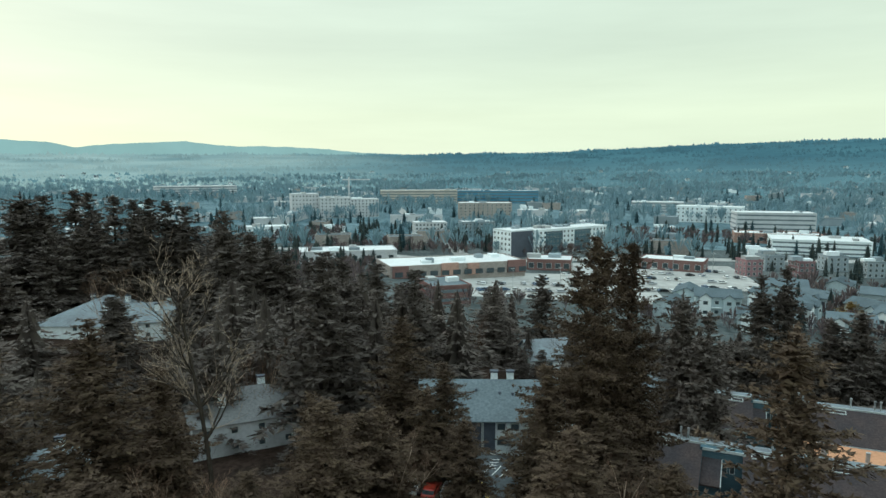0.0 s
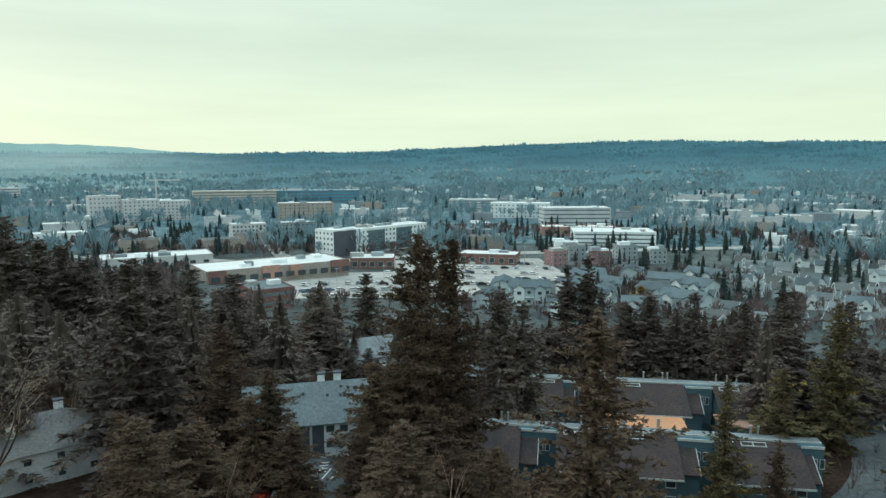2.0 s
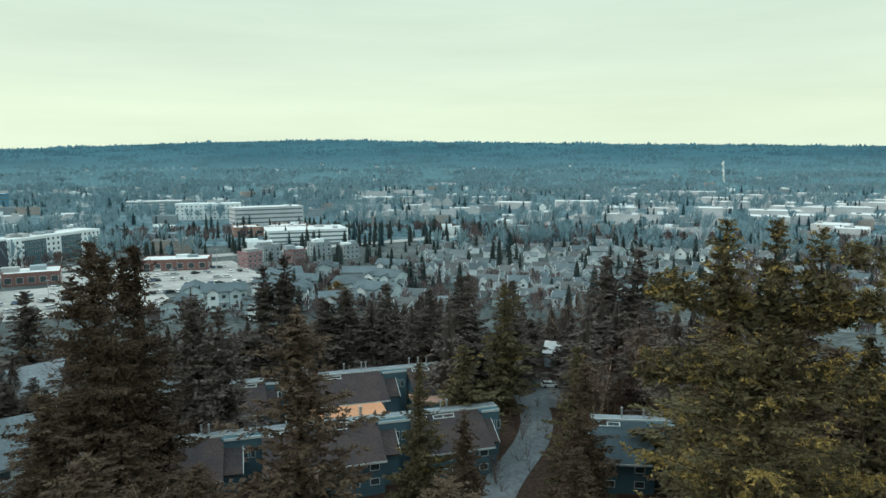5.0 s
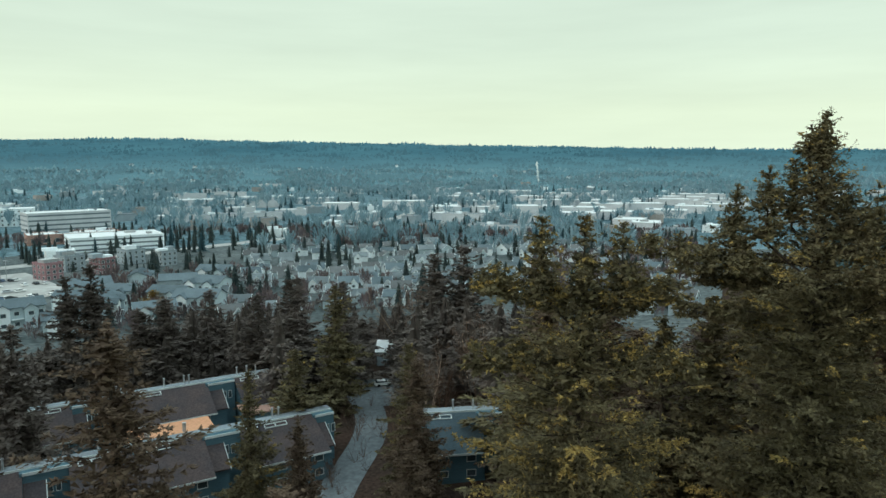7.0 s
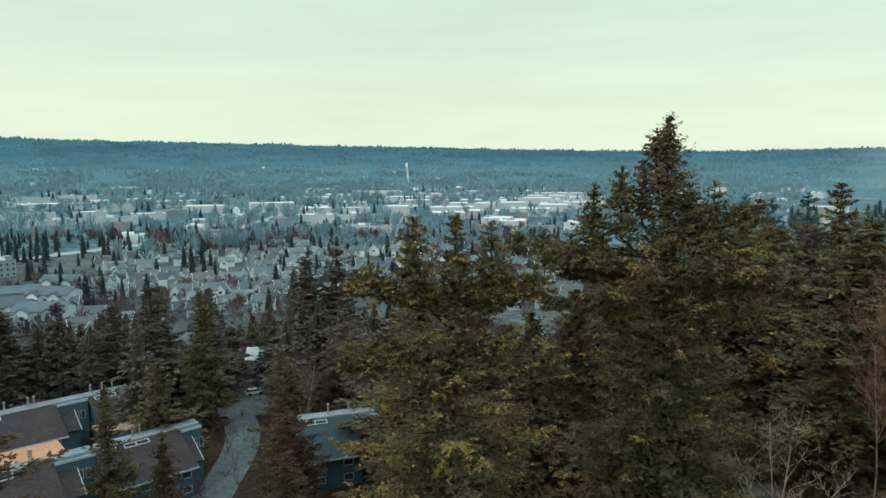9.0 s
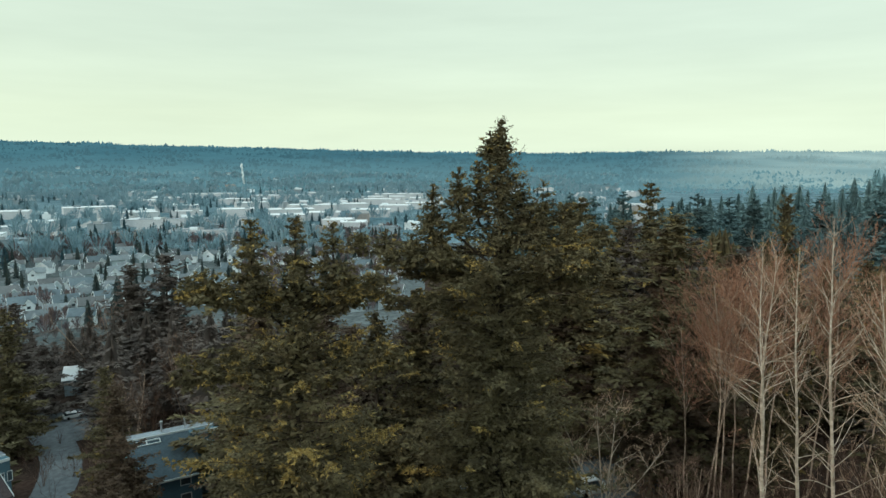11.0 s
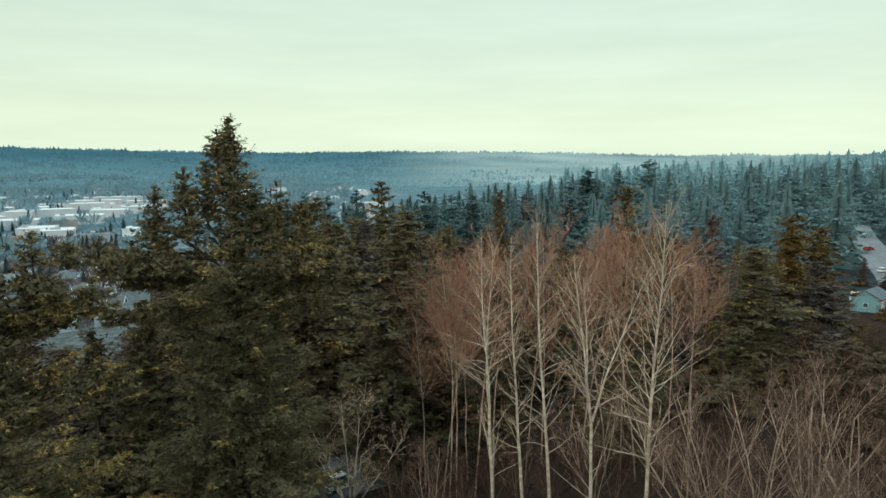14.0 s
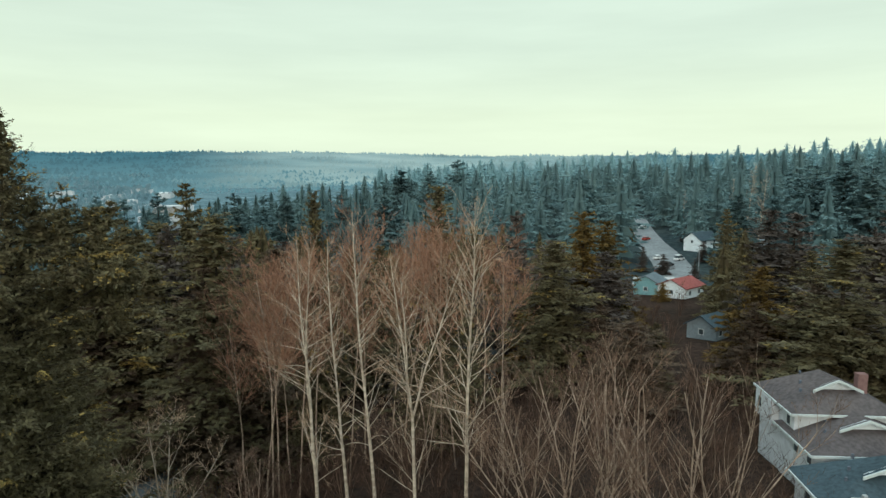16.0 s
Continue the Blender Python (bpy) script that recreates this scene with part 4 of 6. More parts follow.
# far wooded hillside, as one stand of conifers
def conifer_stand(name, label, count, az_range, r_range, h_range, mat, seed, branches=34, density=2.2, size=3.0, accept=None, sight=None, power=0.58):
    rng = np.random.default_rng(seed)
    base = []
    for _ in range(4):
        V = conifer_arrays(rng, 28, 5.2, branches, density, size, droop=0.3, power=power, ragged=0.3, bare=0.06)
        core = []
        for j in range(7):
            # a solid heart of tapering tiers, so that the spire holds together
            z, t = 28 * (0.05 + 0.13 * j), rng.uniform(0, math.tau)
            w = 3.4 * (1 - z / 28) ** 0.7 + 0.05
            for a in (t, t + 1.05, t + 2.1):
                sx, sy = math.cos(a) * w, math.sin(a) * w
                core += [(sx, sy, z), (0, 0, min(28.8, z + 7)), (-sx, -sy, z)]
        V = np.concatenate([V, np.array(core)])
        base.append((V, np.arange(len(V)).reshape(-1, 3)))
    VV, FF, off = [], [], 0
    for _ in range(count):
        az, r = rng.uniform(*az_range), math.sqrt(rng.uniform(r_range[0] ** 2, r_range[1] ** 2))
        if accept and not accept(az, r):
            continue
        V, Fq = base[rng.integers(4)]
        h = rng.uniform(*h_range) / 28
        if sight:
            h = min(34, EYE_Z + r * math.tan(radians(rng.uniform(*sight))) - land(az, r)) / 28
            top = (h * 28 + land(az, r) - EYE_Z) / r
            if h < 0.25 or any(a < az < b and r < far and top > math.tan(radians(el)) for a, b, far, el in KEEP_OPEN):
                continue
        w = h * rng.uniform(1.2, 2.0)
        t = rng.uniform(0, math.tau)
        p = spot(az, r)
        q = np.empty_like(V)
        q[:, 0] = (V[:, 0] * math.cos(t) - V[:, 1] * math.sin(t)) * w + p.x
        q[:, 1] = (V[:, 0] * math.sin(t) + V[:, 1] * math.cos(t)) * w + p.y
        q[:, 2] = V[:, 2] * h + p.z
        VV.append(q)
        FF.append(Fq + off)
        off += len(V)
    ob = new(name, arrays_mesh(name, np.concatenate(VV), np.concatenate(FF), mat))
    return tagged(ob, label, "woods", kind="stuff")


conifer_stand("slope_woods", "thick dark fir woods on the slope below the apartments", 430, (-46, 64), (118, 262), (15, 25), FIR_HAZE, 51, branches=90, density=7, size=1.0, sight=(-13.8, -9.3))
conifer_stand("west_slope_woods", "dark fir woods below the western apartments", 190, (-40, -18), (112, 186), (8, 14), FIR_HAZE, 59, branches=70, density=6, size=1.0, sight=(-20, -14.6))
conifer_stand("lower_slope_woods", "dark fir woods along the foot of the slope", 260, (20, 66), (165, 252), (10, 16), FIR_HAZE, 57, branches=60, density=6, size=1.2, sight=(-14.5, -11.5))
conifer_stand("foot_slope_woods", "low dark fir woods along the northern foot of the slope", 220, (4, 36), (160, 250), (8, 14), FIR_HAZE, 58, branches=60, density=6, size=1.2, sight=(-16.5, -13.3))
conifer_stand("bank_fir_woods", "thick dark fir woods on the bank behind the birches", 200, (76, 158), (125, 235), (15, 25), FIR_OLIVE, 52, branches=90, density=7, size=1.0, sight=(-11.5, -5.0))


def on_street(az, r):
    """The cul-de-sac on the eastern bank stays open."""
    if r < 175:
        return 132 < az < 140
    mid = float(np.interp(r, (190, 225, 255, 295, 340, 380), (136.6, 136.6, 136.2, 134.9, 133.9, 133.4)))
    return r < 385 and abs(az - mid) < 2.5 - r * 0.003


conifer_stand("hillside_woods", "conifer woods high on the eastern hillside, coloured pale blue with haze", 480, (112, 158), (520, 950), (15, 36), FIR_MIST, 3, branches=44, density=4.5, size=1.5, power=0.5, accept=lambda a, r: not on_street(a, r) and r > 640 - (a - 112) * 14)
conifer_stand("bank_woods", "haze-tinted blue green conifer woods on the eastern bank", 380, (104, 158), (215, 560), (12, 32), FIR_BLUE_HAZE, 4, branches=60, density=5.5, size=1.15, power=0.5, accept=lambda a, r: not on_street(a, r) and (r - 210) * 0.16 > 122 - a)
conifer_stand("valley_edge_woods", "dark conifers at the edge of the valley, tinted blue green with haze", 170, (84, 116), (240, 640), (13, 25), FIR_BLUE_HAZE, 5, branches=50, density=4, size=1.5)
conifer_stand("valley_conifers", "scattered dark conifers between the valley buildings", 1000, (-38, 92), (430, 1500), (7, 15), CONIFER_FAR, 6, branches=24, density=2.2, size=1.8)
conifer_stand("garden_conifers", "small dark conifers between the valley houses", 1000, (-20, 76), (246, 620), (5, 13), GARDEN, 7, branches=20, density=2.0, size=1.9, accept=lambda a, r: not (-5 < a < 26 and 262 < r < 440))


def spike_stand(name, label, count, az_range, r_range, h_range, mat, seed, slim=0.22, curve=1.0, patchy=0.0):
    """Far conifers a few metres wide, each three crossed tapering blades."""
    rng = np.random.default_rng(seed)
    az = rng.uniform(*az_range, count)
    r = r_range[0] + (r_range[1] - r_range[0]) * rng.random(count) ** curve
    P = np.array([spot(a, d, -0.5) for a, d in zip(az, r)])
    h = rng.uniform(*h_range, count)
    if patchy:
        h *= np.array([max(0.15, 1 - patchy * (0.5 + noise.noise((p[0] / 130, p[1] / 130, seed)) * 1.3)) for p in P])
    out = []
    for k in range(3):
        t = rng.random(count) * math.tau
        w = h * slim * rng.uniform(0.7, 1.3, count)
        sd = np.stack([np.cos(t) * w, np.sin(t) * w, 0 * w], -1)
        top = P + np.stack([0 * h, 0 * h, h * rng.uniform(0.75, 1.0, count)], -1)
        out.append(np.stack([P - sd, P + sd, top], 1))
    V = np.concatenate(out, 0).reshape(-1, 3)
    return tagged(new(name, arrays_mesh(name, V, np.arange(len(V)).reshape(-1, 3), mat)), label, "woods", kind="stuff")


spike_stand("ridge_crest_woods", "distant conifers along the crest of the ridge, blue with haze", 8000, (-62, 160), (3230, 3420), (5, 17), RIDGE_WOOD, 8, slim=0.5, patchy=0.7)
spike_stand("ridge_slope_woods", "distant woods on the slopes of the ridge, blue with haze", 26000, (-62, 150), (1650, 3300), (8, 18), RIDGE_WOOD, 9, slim=0.55, patchy=0.95)
spike_stand("valley_foot_woods", "woods at the foot of the ridge, grey blue with haze", 9000, (-60, 112), (1350, 2300), (5, 13), FOOT_WOOD, 12, slim=0.7, patchy=0.8)


def bare_woods(name, label, count, az_range, r_range, h_range, seed, mat=None):
    """Leafless valley trees, each a fan of thin branches."""
    rng = np.random.default_rng(seed)
    az = rng.uniform(*az_range, count)
    r = np.sqrt(rng.uniform(r_range[0] ** 2, r_range[1] ** 2, count))
    keep = np.array([noise.noise((math.sin(radians(a)) * d / 160, math.cos(radians(a)) * d / 160, seed)) > -0.05 and not (-6 < a < 26 and 262 < d < 425) for a, d in zip(az, r)])
    az, r = az[keep], r[keep]
    n, k = len(az), 28
    P = np.array([spot(a, d) for a, d in zip(az, r)])
    h = rng.uniform(*h_range, n)
    base = np.repeat(P, k, 0)
    hh = np.repeat(h, k)
    ang = rng.random(n * k) * math.tau
    lo = rng.uniform(0.0, 0.5, n * k)
    out = np.sqrt(rng.random(n * k)) * 0.34 * hh
    a = base + np.stack([0 * hh, 0 * hh, lo * hh], -1)
    b = base + np.stack([np.cos(ang) * out, np.sin(ang) * out, hh * (0.45 + 0.55 * np.sqrt(np.maximum(0, 1 - (out / hh / 0.36) ** 2)) * rng.uniform(0.6, 1.0, n * k))], -1)
    side = rng.normal(0, 1, (n * k, 3)) * (1, 1, 0.2)
    side *= (0.026 * hh / (np.linalg.norm(side, axis=1) + 1e-6))[:, None]
    V = np.stack([a, b + side, b - side], 1).reshape(-1, 3)
    ob = new(name, arrays_mesh(name, V, np.arange(len(V)).reshape(-1, 3), mat or TWIG_FAR))
    return tagged(ob, label, "woods", kind="stuff")


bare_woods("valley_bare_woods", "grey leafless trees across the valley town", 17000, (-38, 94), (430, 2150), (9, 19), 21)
bare_woods("near_bare_woods", "plum and brown leafless trees between the small houses", 4200, (-22, 76), (246, 600), (4, 10), 22, TWIG_PLUM)

# leafless trees nearer by
BIRCH_KINDS = [bare_tree("birch_tree", 80 + k, 28, 1.0, 0.19, BIRCH_BARK, TWIG_TAN, "slender leafless birch tree with pale bark", birch=dict(forks=fk, boughs=bo, reach=re)) for k, (fk, bo, re) in enumerate(((2, 40, 0.20), (0, 52, 0.17), (0, 46, 0.15), (3, 36, 0.22), (0, 64, 0.24)))]
ALDERS = [bare_tree("alder_tree", 90 + k, 28, 1.15, 0.11, STEM_BARK, TWIG_RED, "leafless alder tree with reddish twigs", kids=(26, 8, 6), levels=3, upright=0.58, twig=0.021, first=0.55, limb=0.6, thin=(0.26, 0.42), low=3, sway=0.05, kink=0.06) for k in range(3)]
MAPLES = [bare_tree("maple_tree", 95 + k, 18, 1.25, 0.10, STEM_BARK, TWIG, "leafless multi-stemmed maple tree with pale stems", kids=(9, 6, 5), levels=3, upright=0.62, stems=4, twig=0.019, first=0.2, limb=0.8, thin=(0.36, 0.58), tilt=0.2, sway=0.05, kink=0.06) for k in range(3)]
BIG_BARE = bare_tree("cottonwood_tree", 99, 32, 1.25, 0.36, BARK, TWIG_GREY, "large leafless cottonwood tree with grey tan branches", kids=(22, 8, 5), levels=3, upright=0.52, kink=0.06, twig=0.030, first=0.40, limb=0.85, thin=(0.35, 0.6))


BUSHES = [bare_tree("bush", 110 + k, 9, 1.1, 0.06, TWIG, TWIG_DARK, "leafless reddish brown bush", kids=(8, 6, 4), levels=3, upright=0.6, stems=5, twig=0.02, first=0.15, limb=0.9, thin=(0.4, 0.6)) for k in range(2)]


VASE = bare_tree("bare_tree", 121, 14.5, 1.5, 0.13, BIRCH_BARK, TWIG_TAN, "spreading leafless tree with pale branches beside a van", kids=(9, 6, 4), levels=3, upright=0.5, stems=6, twig=0.034, first=0.3, limb=0.8, thin=(0.4, 0.6), tilt=0.30, sway=0.05, kink=0.06)


def plant_bare(src, az, r, h, base, wide=1.0):
    return copy_thing(src, stand(az, r, rand.uniform(0, 360), -0.2, (wide * h / base, wide * h / base, h / base)))


for k, (az, r, h) in enumerate([(106.4, 60, 30.0), (109.0, 64, 28.5), (111.3, 62, 30.5), (115.0, 54, 26.5), (119.3, 57, 30.0)]):
    plant_bare(BIRCH_KINDS[(0, 2, 1, 3, 4)[k]], az, r, h, 28)
for k, (az, r, h) in enumerate([(101.7, 70, 30.0), (110.5, 78, 31.0), (107.9, 82, 32.0), (112.7, 80, 29.0), (120.9, 75, 27.0), (104, 76, 29.0), (116, 72, 26.0), (103, 68, 27.0), (109, 72, 29.0), (118.5, 70, 27.0), (122.5, 70, 25.1), (100.3, 74, 27.0), (106.3, 72, 29.0), (102.4, 66, 29.0), (104.6, 70, 30.5), (113.8, 76, 30.0), (117.2, 74, 29.0)]):
    plant_bare(ALDERS[k % 3], az, r, h, 28)
for k, (az, r, h) in enumerate([(127.2, 50, 17.0), (129.6, 48, 18.0), (131.8, 54, 17.0), (134.6, 52, 17.6), (138.6, 48, 17.6), (140.6, 52, 15.5), (125.0, 58, 14.3), (123, 60, 15.1), (100.6, 60, 11.0), (115, 66, 14.0)]):
    plant_bare(MAPLES[k % 3], az, r, h, 18)
for az, r, h in ((141.6, 250, 34), (142.4, 255, 31), (137.0, 330, 20), (140.4, 330, 24)):
    plant_bare(BIRCH_KINDS[1], az, r, h, 28)
plant_bare(BIG_BARE, -19.7, 82, 33, 32)
plant_bare(VASE, 93.5, 74, 14.5, 14.5)
plant(CEDARS, 31.6, 285, 9, 4.2, (26, 5.5))
for k, (az, r, h) in enumerate([(-15.5, 115, 16.0), (-7.0, 150, 14.0), (-22.6, 60, 16.0), (-4.7, 80, 13.0), (15.3, 62, 17.9), (-26.6, 180, 20.0), (58.1, 150, 21.7), (52.9, 185, 27.7), (54.0, 140, 17.1), (58.5, 160, 16.5)]):
    plant_bare(MAPLES[k % 3], az, r, h, 18, 1.1)


for k, (az, r, h) in enumerate([(-15.6, 122, 15), (-12.6, 125, 13), (-6.6, 150, 14), (-5.0, 118, 10), (1.2, 150, 13), (3.0, 165, 12), (11.5, 150, 13), (58.4, 148, 18), (60.6, 152, 18), (55.2, 140, 12), (47.6, 132, 7), (51.0, 130, 8), (45.4, 112, 6), (43.8, 128, 8), (-28.4, 160, 10), (-20.0, 150, 10), (92.8, 54, 6), (97.8, 62, 9), (130.2, 75, 9), (140.5, 62, 6), (143.2, 56, 5), (133.6, 150, 7), (137.0, 158, 7), (136.2, 118, 8), (132.5, 165, 8), (134.6, 125, 9), (101.5, 66, 7), (103.8, 64, 8), (106.2, 68, 7), (108.6, 66, 8), (111.4, 64, 7), (114.4, 62, 8), (116.8, 66, 7), (119.8, 66, 8), (122.4, 62, 7), (125.0, 66, 8)]):
    plant_bare(BUSHES[k % 2], az, r, h, 9)


def brush(name, label, count, az_range, r_range, seed, mat):
    """Thickets of thin stems on the woodland floor."""
    rng = np.random.default_rng(seed)
    segs = []
    for _ in range(count):
        az, r = rng.uniform(*az_range), math.sqrt(rng.uniform(r_range[0] ** 2, r_range[1] ** 2))
        p = np.array(spot(az, r, -0.1))
        for _ in range(9):
            h = rng.uniform(1.2, 4.5)
            q = p + np.array([rng.normal(0, 0.9), rng.normal(0, 0.9), h * 0.55])
            e = q + np.array([rng.normal(0, 0.8), rng.normal(0, 0.8), h * 0.45])
            segs += [(p, q, 0.03, 0.02), (q, e, 0.02, 0.008)]
    v, f = tubes(segs)
    return tagged(new(name, arrays_mesh(name, v, f, mat)), label, "brush", kind="stuff")


brush("undergrowth", "brown leafless thicket under the birches", 1000, (97, 150), (32, 105), 31, TWIG_DARK)
brush("slope_thicket", "brown leafless thicket between the firs", 600, (-34, 62), (55, 170), 32, TWIG_DARK)


# ---- buildings ----
WINDOW_CACHE = {}


def window_mesh(w, h):
    """A framed pane that looks along -y, centred on its sill's middle."""
    key = (round(w, 2), round(h, 2))
    if key not in WINDOW_CACHE:
        me = bpy.data.meshes.new("window")
        t = min(0.12, 0.1 * w)
        ring = lambda a, b, y: [(-w / 2 + a, y, b), (w / 2 - a, y, b), (w / 2 - a, y, h - b), (-w / 2 + a, y, h - b)]
        verts = ring(0, 0, 0.02) + ring(0, 0, -0.06) + ring(t, t, -0.06) + ring(t, t, -0.01)
        faces = [(k + 4 * j, (k + 1) % 4 + 4 * j, (k + 1) % 4 + 4 * j + 4, k + 4 * j + 4) for j in range(3) for k in range(4)] + [(12, 13, 14, 15)]
        me.from_pydata(verts, [], faces)
        me.materials.append(TRIM)
        me.materials.append(GLASS)
        me.polygons[12].material_index = 1
        bm = bmesh.new()
        bm.from_mesh(me)
        bmesh.ops.recalc_face_normals(bm, faces=bm.faces)
        bm.to_mesh(me)
        bm.free()
        WINDOW_CACHE[key] = me
    return WINDOW_CACHE[key]


def windows_on(parent, w, h, spots):
    """Windows at (x, y, z, turn) on a building."""
    for x, y, z, turn in spots:
        part("window", window_mesh(w, h), TRIM, parent, at=pose(x, y, z, 0, 0, turn))


def gable_house(name, label, m, w, d, h, rise, wall, roof, over=0.5, group="", win=(1.2, 1.2), storeys=2, columns=3, chimney=None, hip=0.0, foot=1.5, category="house"):
    """A house with its ridge along x; the front looks along -y."""
    root = thing(name, label, category, m, group)
    s = Shape()
    s.prism_x([(-d / 2, -foot), (d / 2, -foot), (d / 2, h), (0, h + rise * (1 - hip * 0)), (-d / 2, h)] if hip == 0 else [(-d / 2, -foot), (d / 2, -foot), (d / 2, h), (-d / 2, h)], -w / 2, w / 2)
    part("wall", s, wall, root)
    k, th = rise / (d / 2), 0.22
    e = over
    rs = Shape()
    if hip == 0:
        rs.prism_x([(-d / 2 - e, h - k * e + 0.02), (0, h + rise + 0.02), (0, h + rise + th), (-d / 2 - e, h - k * e + th)], -w / 2 - e, w / 2 + e)
        rs.prism_x([(d / 2 + e, h - k * e + 0.02), (d / 2 + e, h - k * e + th), (0, h + rise + th), (0, h + rise + 0.02)], -w / 2 - e, w / 2 + e)
    else:
        a, b, c = w / 2 + e, d / 2 + e, hip
        z0, z1 = h + 0.02, h + rise + 0.15
        rs.face((-a, -b, z0), (a, -b, z0), (a - c, 0, z1), (-a + c, 0, z1)).face((a, b, z0), (-a, b, z0), (-a + c, 0, z1), (a - c, 0, z1))
        rs.face((a, -b, z0), (a, b, z0), (a - c, 0, z1)).face((-a, b, z0), (-a, -b, z0), (-a + c, 0, z1)).face((-a, -b, z0), (-a, b, z0), (a, b, z0), (a, -b, z0))
    part("roof", rs, roof, root)
    spots_ = []
    for st in range(storeys):
        z = h * (st + 0.32) / storeys
        for c in range(columns):
            x = -w / 2 + w * (c + 0.5) / columns
            spots_ += [(x, -d / 2, z, 0)]
        if st or storeys == 1:
            spots_ += [(-w / 2, 0, z, -90), (w / 2, 0, z, 90)]
    windows_on(root, win[0], win[1], spots_)
    for cx, cy in chimney or ():
        zc = h + rise * (1 - abs(cy) / (d / 2))
        c = part("chimney", Shape().box(cx - 0.6, cx + 0.6, cy - 0.5, cy + 0.5, zc - 1.0, zc + 1.7), WHITE, root, "white boxed chimney")
        part("cap", Shape().box(cx - 0.7, cx + 0.7, cy - 0.6, cy + 0.6, zc + 1.7, zc + 1.95), DARK_WALL, c)
    return root


BLOCKS = []


def flat_block(name, label, m, w, d, h, floors, bays, wall, roof=None, win=(1.5, 1.6), base=None, units=2, seed=1, group="", sides=True, band=False, category="building"):
    """A flat-roofed block; the front looks along -y and stands on local y = 0."""
    rg = random.Random(seed)
    root = thing(name, label, category, m, group)
    if m.translation.z > -400:
        BLOCKS.append((m @ Vector((0, d / 2, 0)), max(w, d) * 0.6))
    part("wall", Shape().box(-w / 2, w / 2, 0, d, -2.5, h), wall, root)
    par = Shape()
    par.box(-w / 2 - 0.15, w / 2 + 0.15, -0.15, 0.25, h - 0.1, h + 0.7).box(-w / 2 - 0.15, w / 2 + 0.15, d - 0.25, d + 0.15, h - 0.1, h + 0.7)
    par.box(-w / 2 - 0.15, -w / 2 + 0.25, 0.25, d - 0.25, h - 0.1, h + 0.7).box(w / 2 - 0.25, w / 2 + 0.15, 0.25, d - 0.25, h - 0.1, h + 0.7)
    part("parapet", par, wall, root)
    part("roof", Shape().box(-w / 2 + 0.25, w / 2 - 0.25, 0.25, d - 0.25, h, h + 0.3), roof or ROOF_WHITE, root)
    for _ in range(units):
        x, y, a, b = rg.uniform(-w * 0.4, w * 0.4), rg.uniform(d * 0.25, d * 0.75), rg.uniform(1.5, 4), rg.uniform(1.5, 3)
        part("roof_unit", Shape().box(x - a, x + a, y - b, y + b, h + 0.3, h + rg.uniform(1.6, 2.6)), rg.choice((METAL, WHITE, GREY_WALL)), root)
    fh = h / floors
    if band:
        for st in range(floors):
            z = fh * st + fh * 0.35
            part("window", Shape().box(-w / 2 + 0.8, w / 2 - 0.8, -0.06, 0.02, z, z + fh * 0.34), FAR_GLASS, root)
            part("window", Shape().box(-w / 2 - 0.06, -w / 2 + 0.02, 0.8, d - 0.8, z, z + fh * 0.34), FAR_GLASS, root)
    else:
        spots_ = []
        for st in range(floors):
            z = fh * st + (fh - win[1]) * 0.45
            for b in range(bays):
                spots_.append((-w / 2 + w * (b + 0.5) / bays, 0, z, 0))
            if sides:
                nb = max(2, int(bays * d / w))
                for b in range(nb):
                    spots_.append((-w / 2, d * (b + 0.5) / nb, z, -90))
                    spots_.append((w / 2, d * (b + 0.5) / nb, z, 90))
        windows_on(root, win[0], win[1], spots_)
    return root


def drape(name, az, r, turn, w, d, mat, label, category, up=0.06, step=8.0, kind="structure"):
    """A paved sheet that lies on the ground."""
    m = stand(az, r, turn)
    nx, ny = max(2, int(w / step)), max(2, int(d / step))
    V, Fc = [], []
    for j in range(ny + 1):
        for i in range(nx + 1):
            p = m @ Vector((-w / 2 + w * i / nx, d * j / ny, 0))
            V.append((p.x, p.y, land_xy(p.x, p.y) + up))
    for j in range(ny):
        for i in range(nx):
            a = j * (nx + 1) + i
            Fc.append((a, a + 1, a + nx + 2, a + nx + 1))
    me = bpy.data.meshes.new(name)
    me.from_pydata(V, [], Fc)
    me.materials.append(mat)
    return tagged(new(name, me), label, category, kind=kind)


def road(name, points, width, mat, label, up=0.07):
    """A strip along (az, r) points."""
    P = [spot(a, r) for a, r in points]
    line = []
    for a, b in zip(P, P[1:]):
        n = max(1, int((b - a).length / 5))
        line += [a.lerp(b, k / n) for k in range(n)]
    line.append(P[-1])
    for _ in range(6):
        line = [line[0]] + [(line[i - 1] + line[i] * 2 + line[i + 1]) / 4 for i in range(1, len(line) - 1)] + [line[-1]]
    V, Fc = [], []
    for i, p in enumerate(line):
        t = line[min(i + 1, len(line) - 1)] - line[max(i - 1, 0)]
        sd = Vector((t.y, -t.x, 0)).normalized() * width / 2
        for q in (p - sd, p, p + sd):
            V.append((q.x, q.y, land_xy(q.x, q.y) + up))
        if i:
            b = 3 * i
            Fc += [(b - 3, b - 2, b + 1, b), (b - 2, b - 1, b + 2, b + 1)]
    me = bpy.data.meshes.new(name)
    me.from_pydata(V, [], Fc)
    me.materials.append(mat)
    return tagged(new(name, me), label, "road", kind="structure")


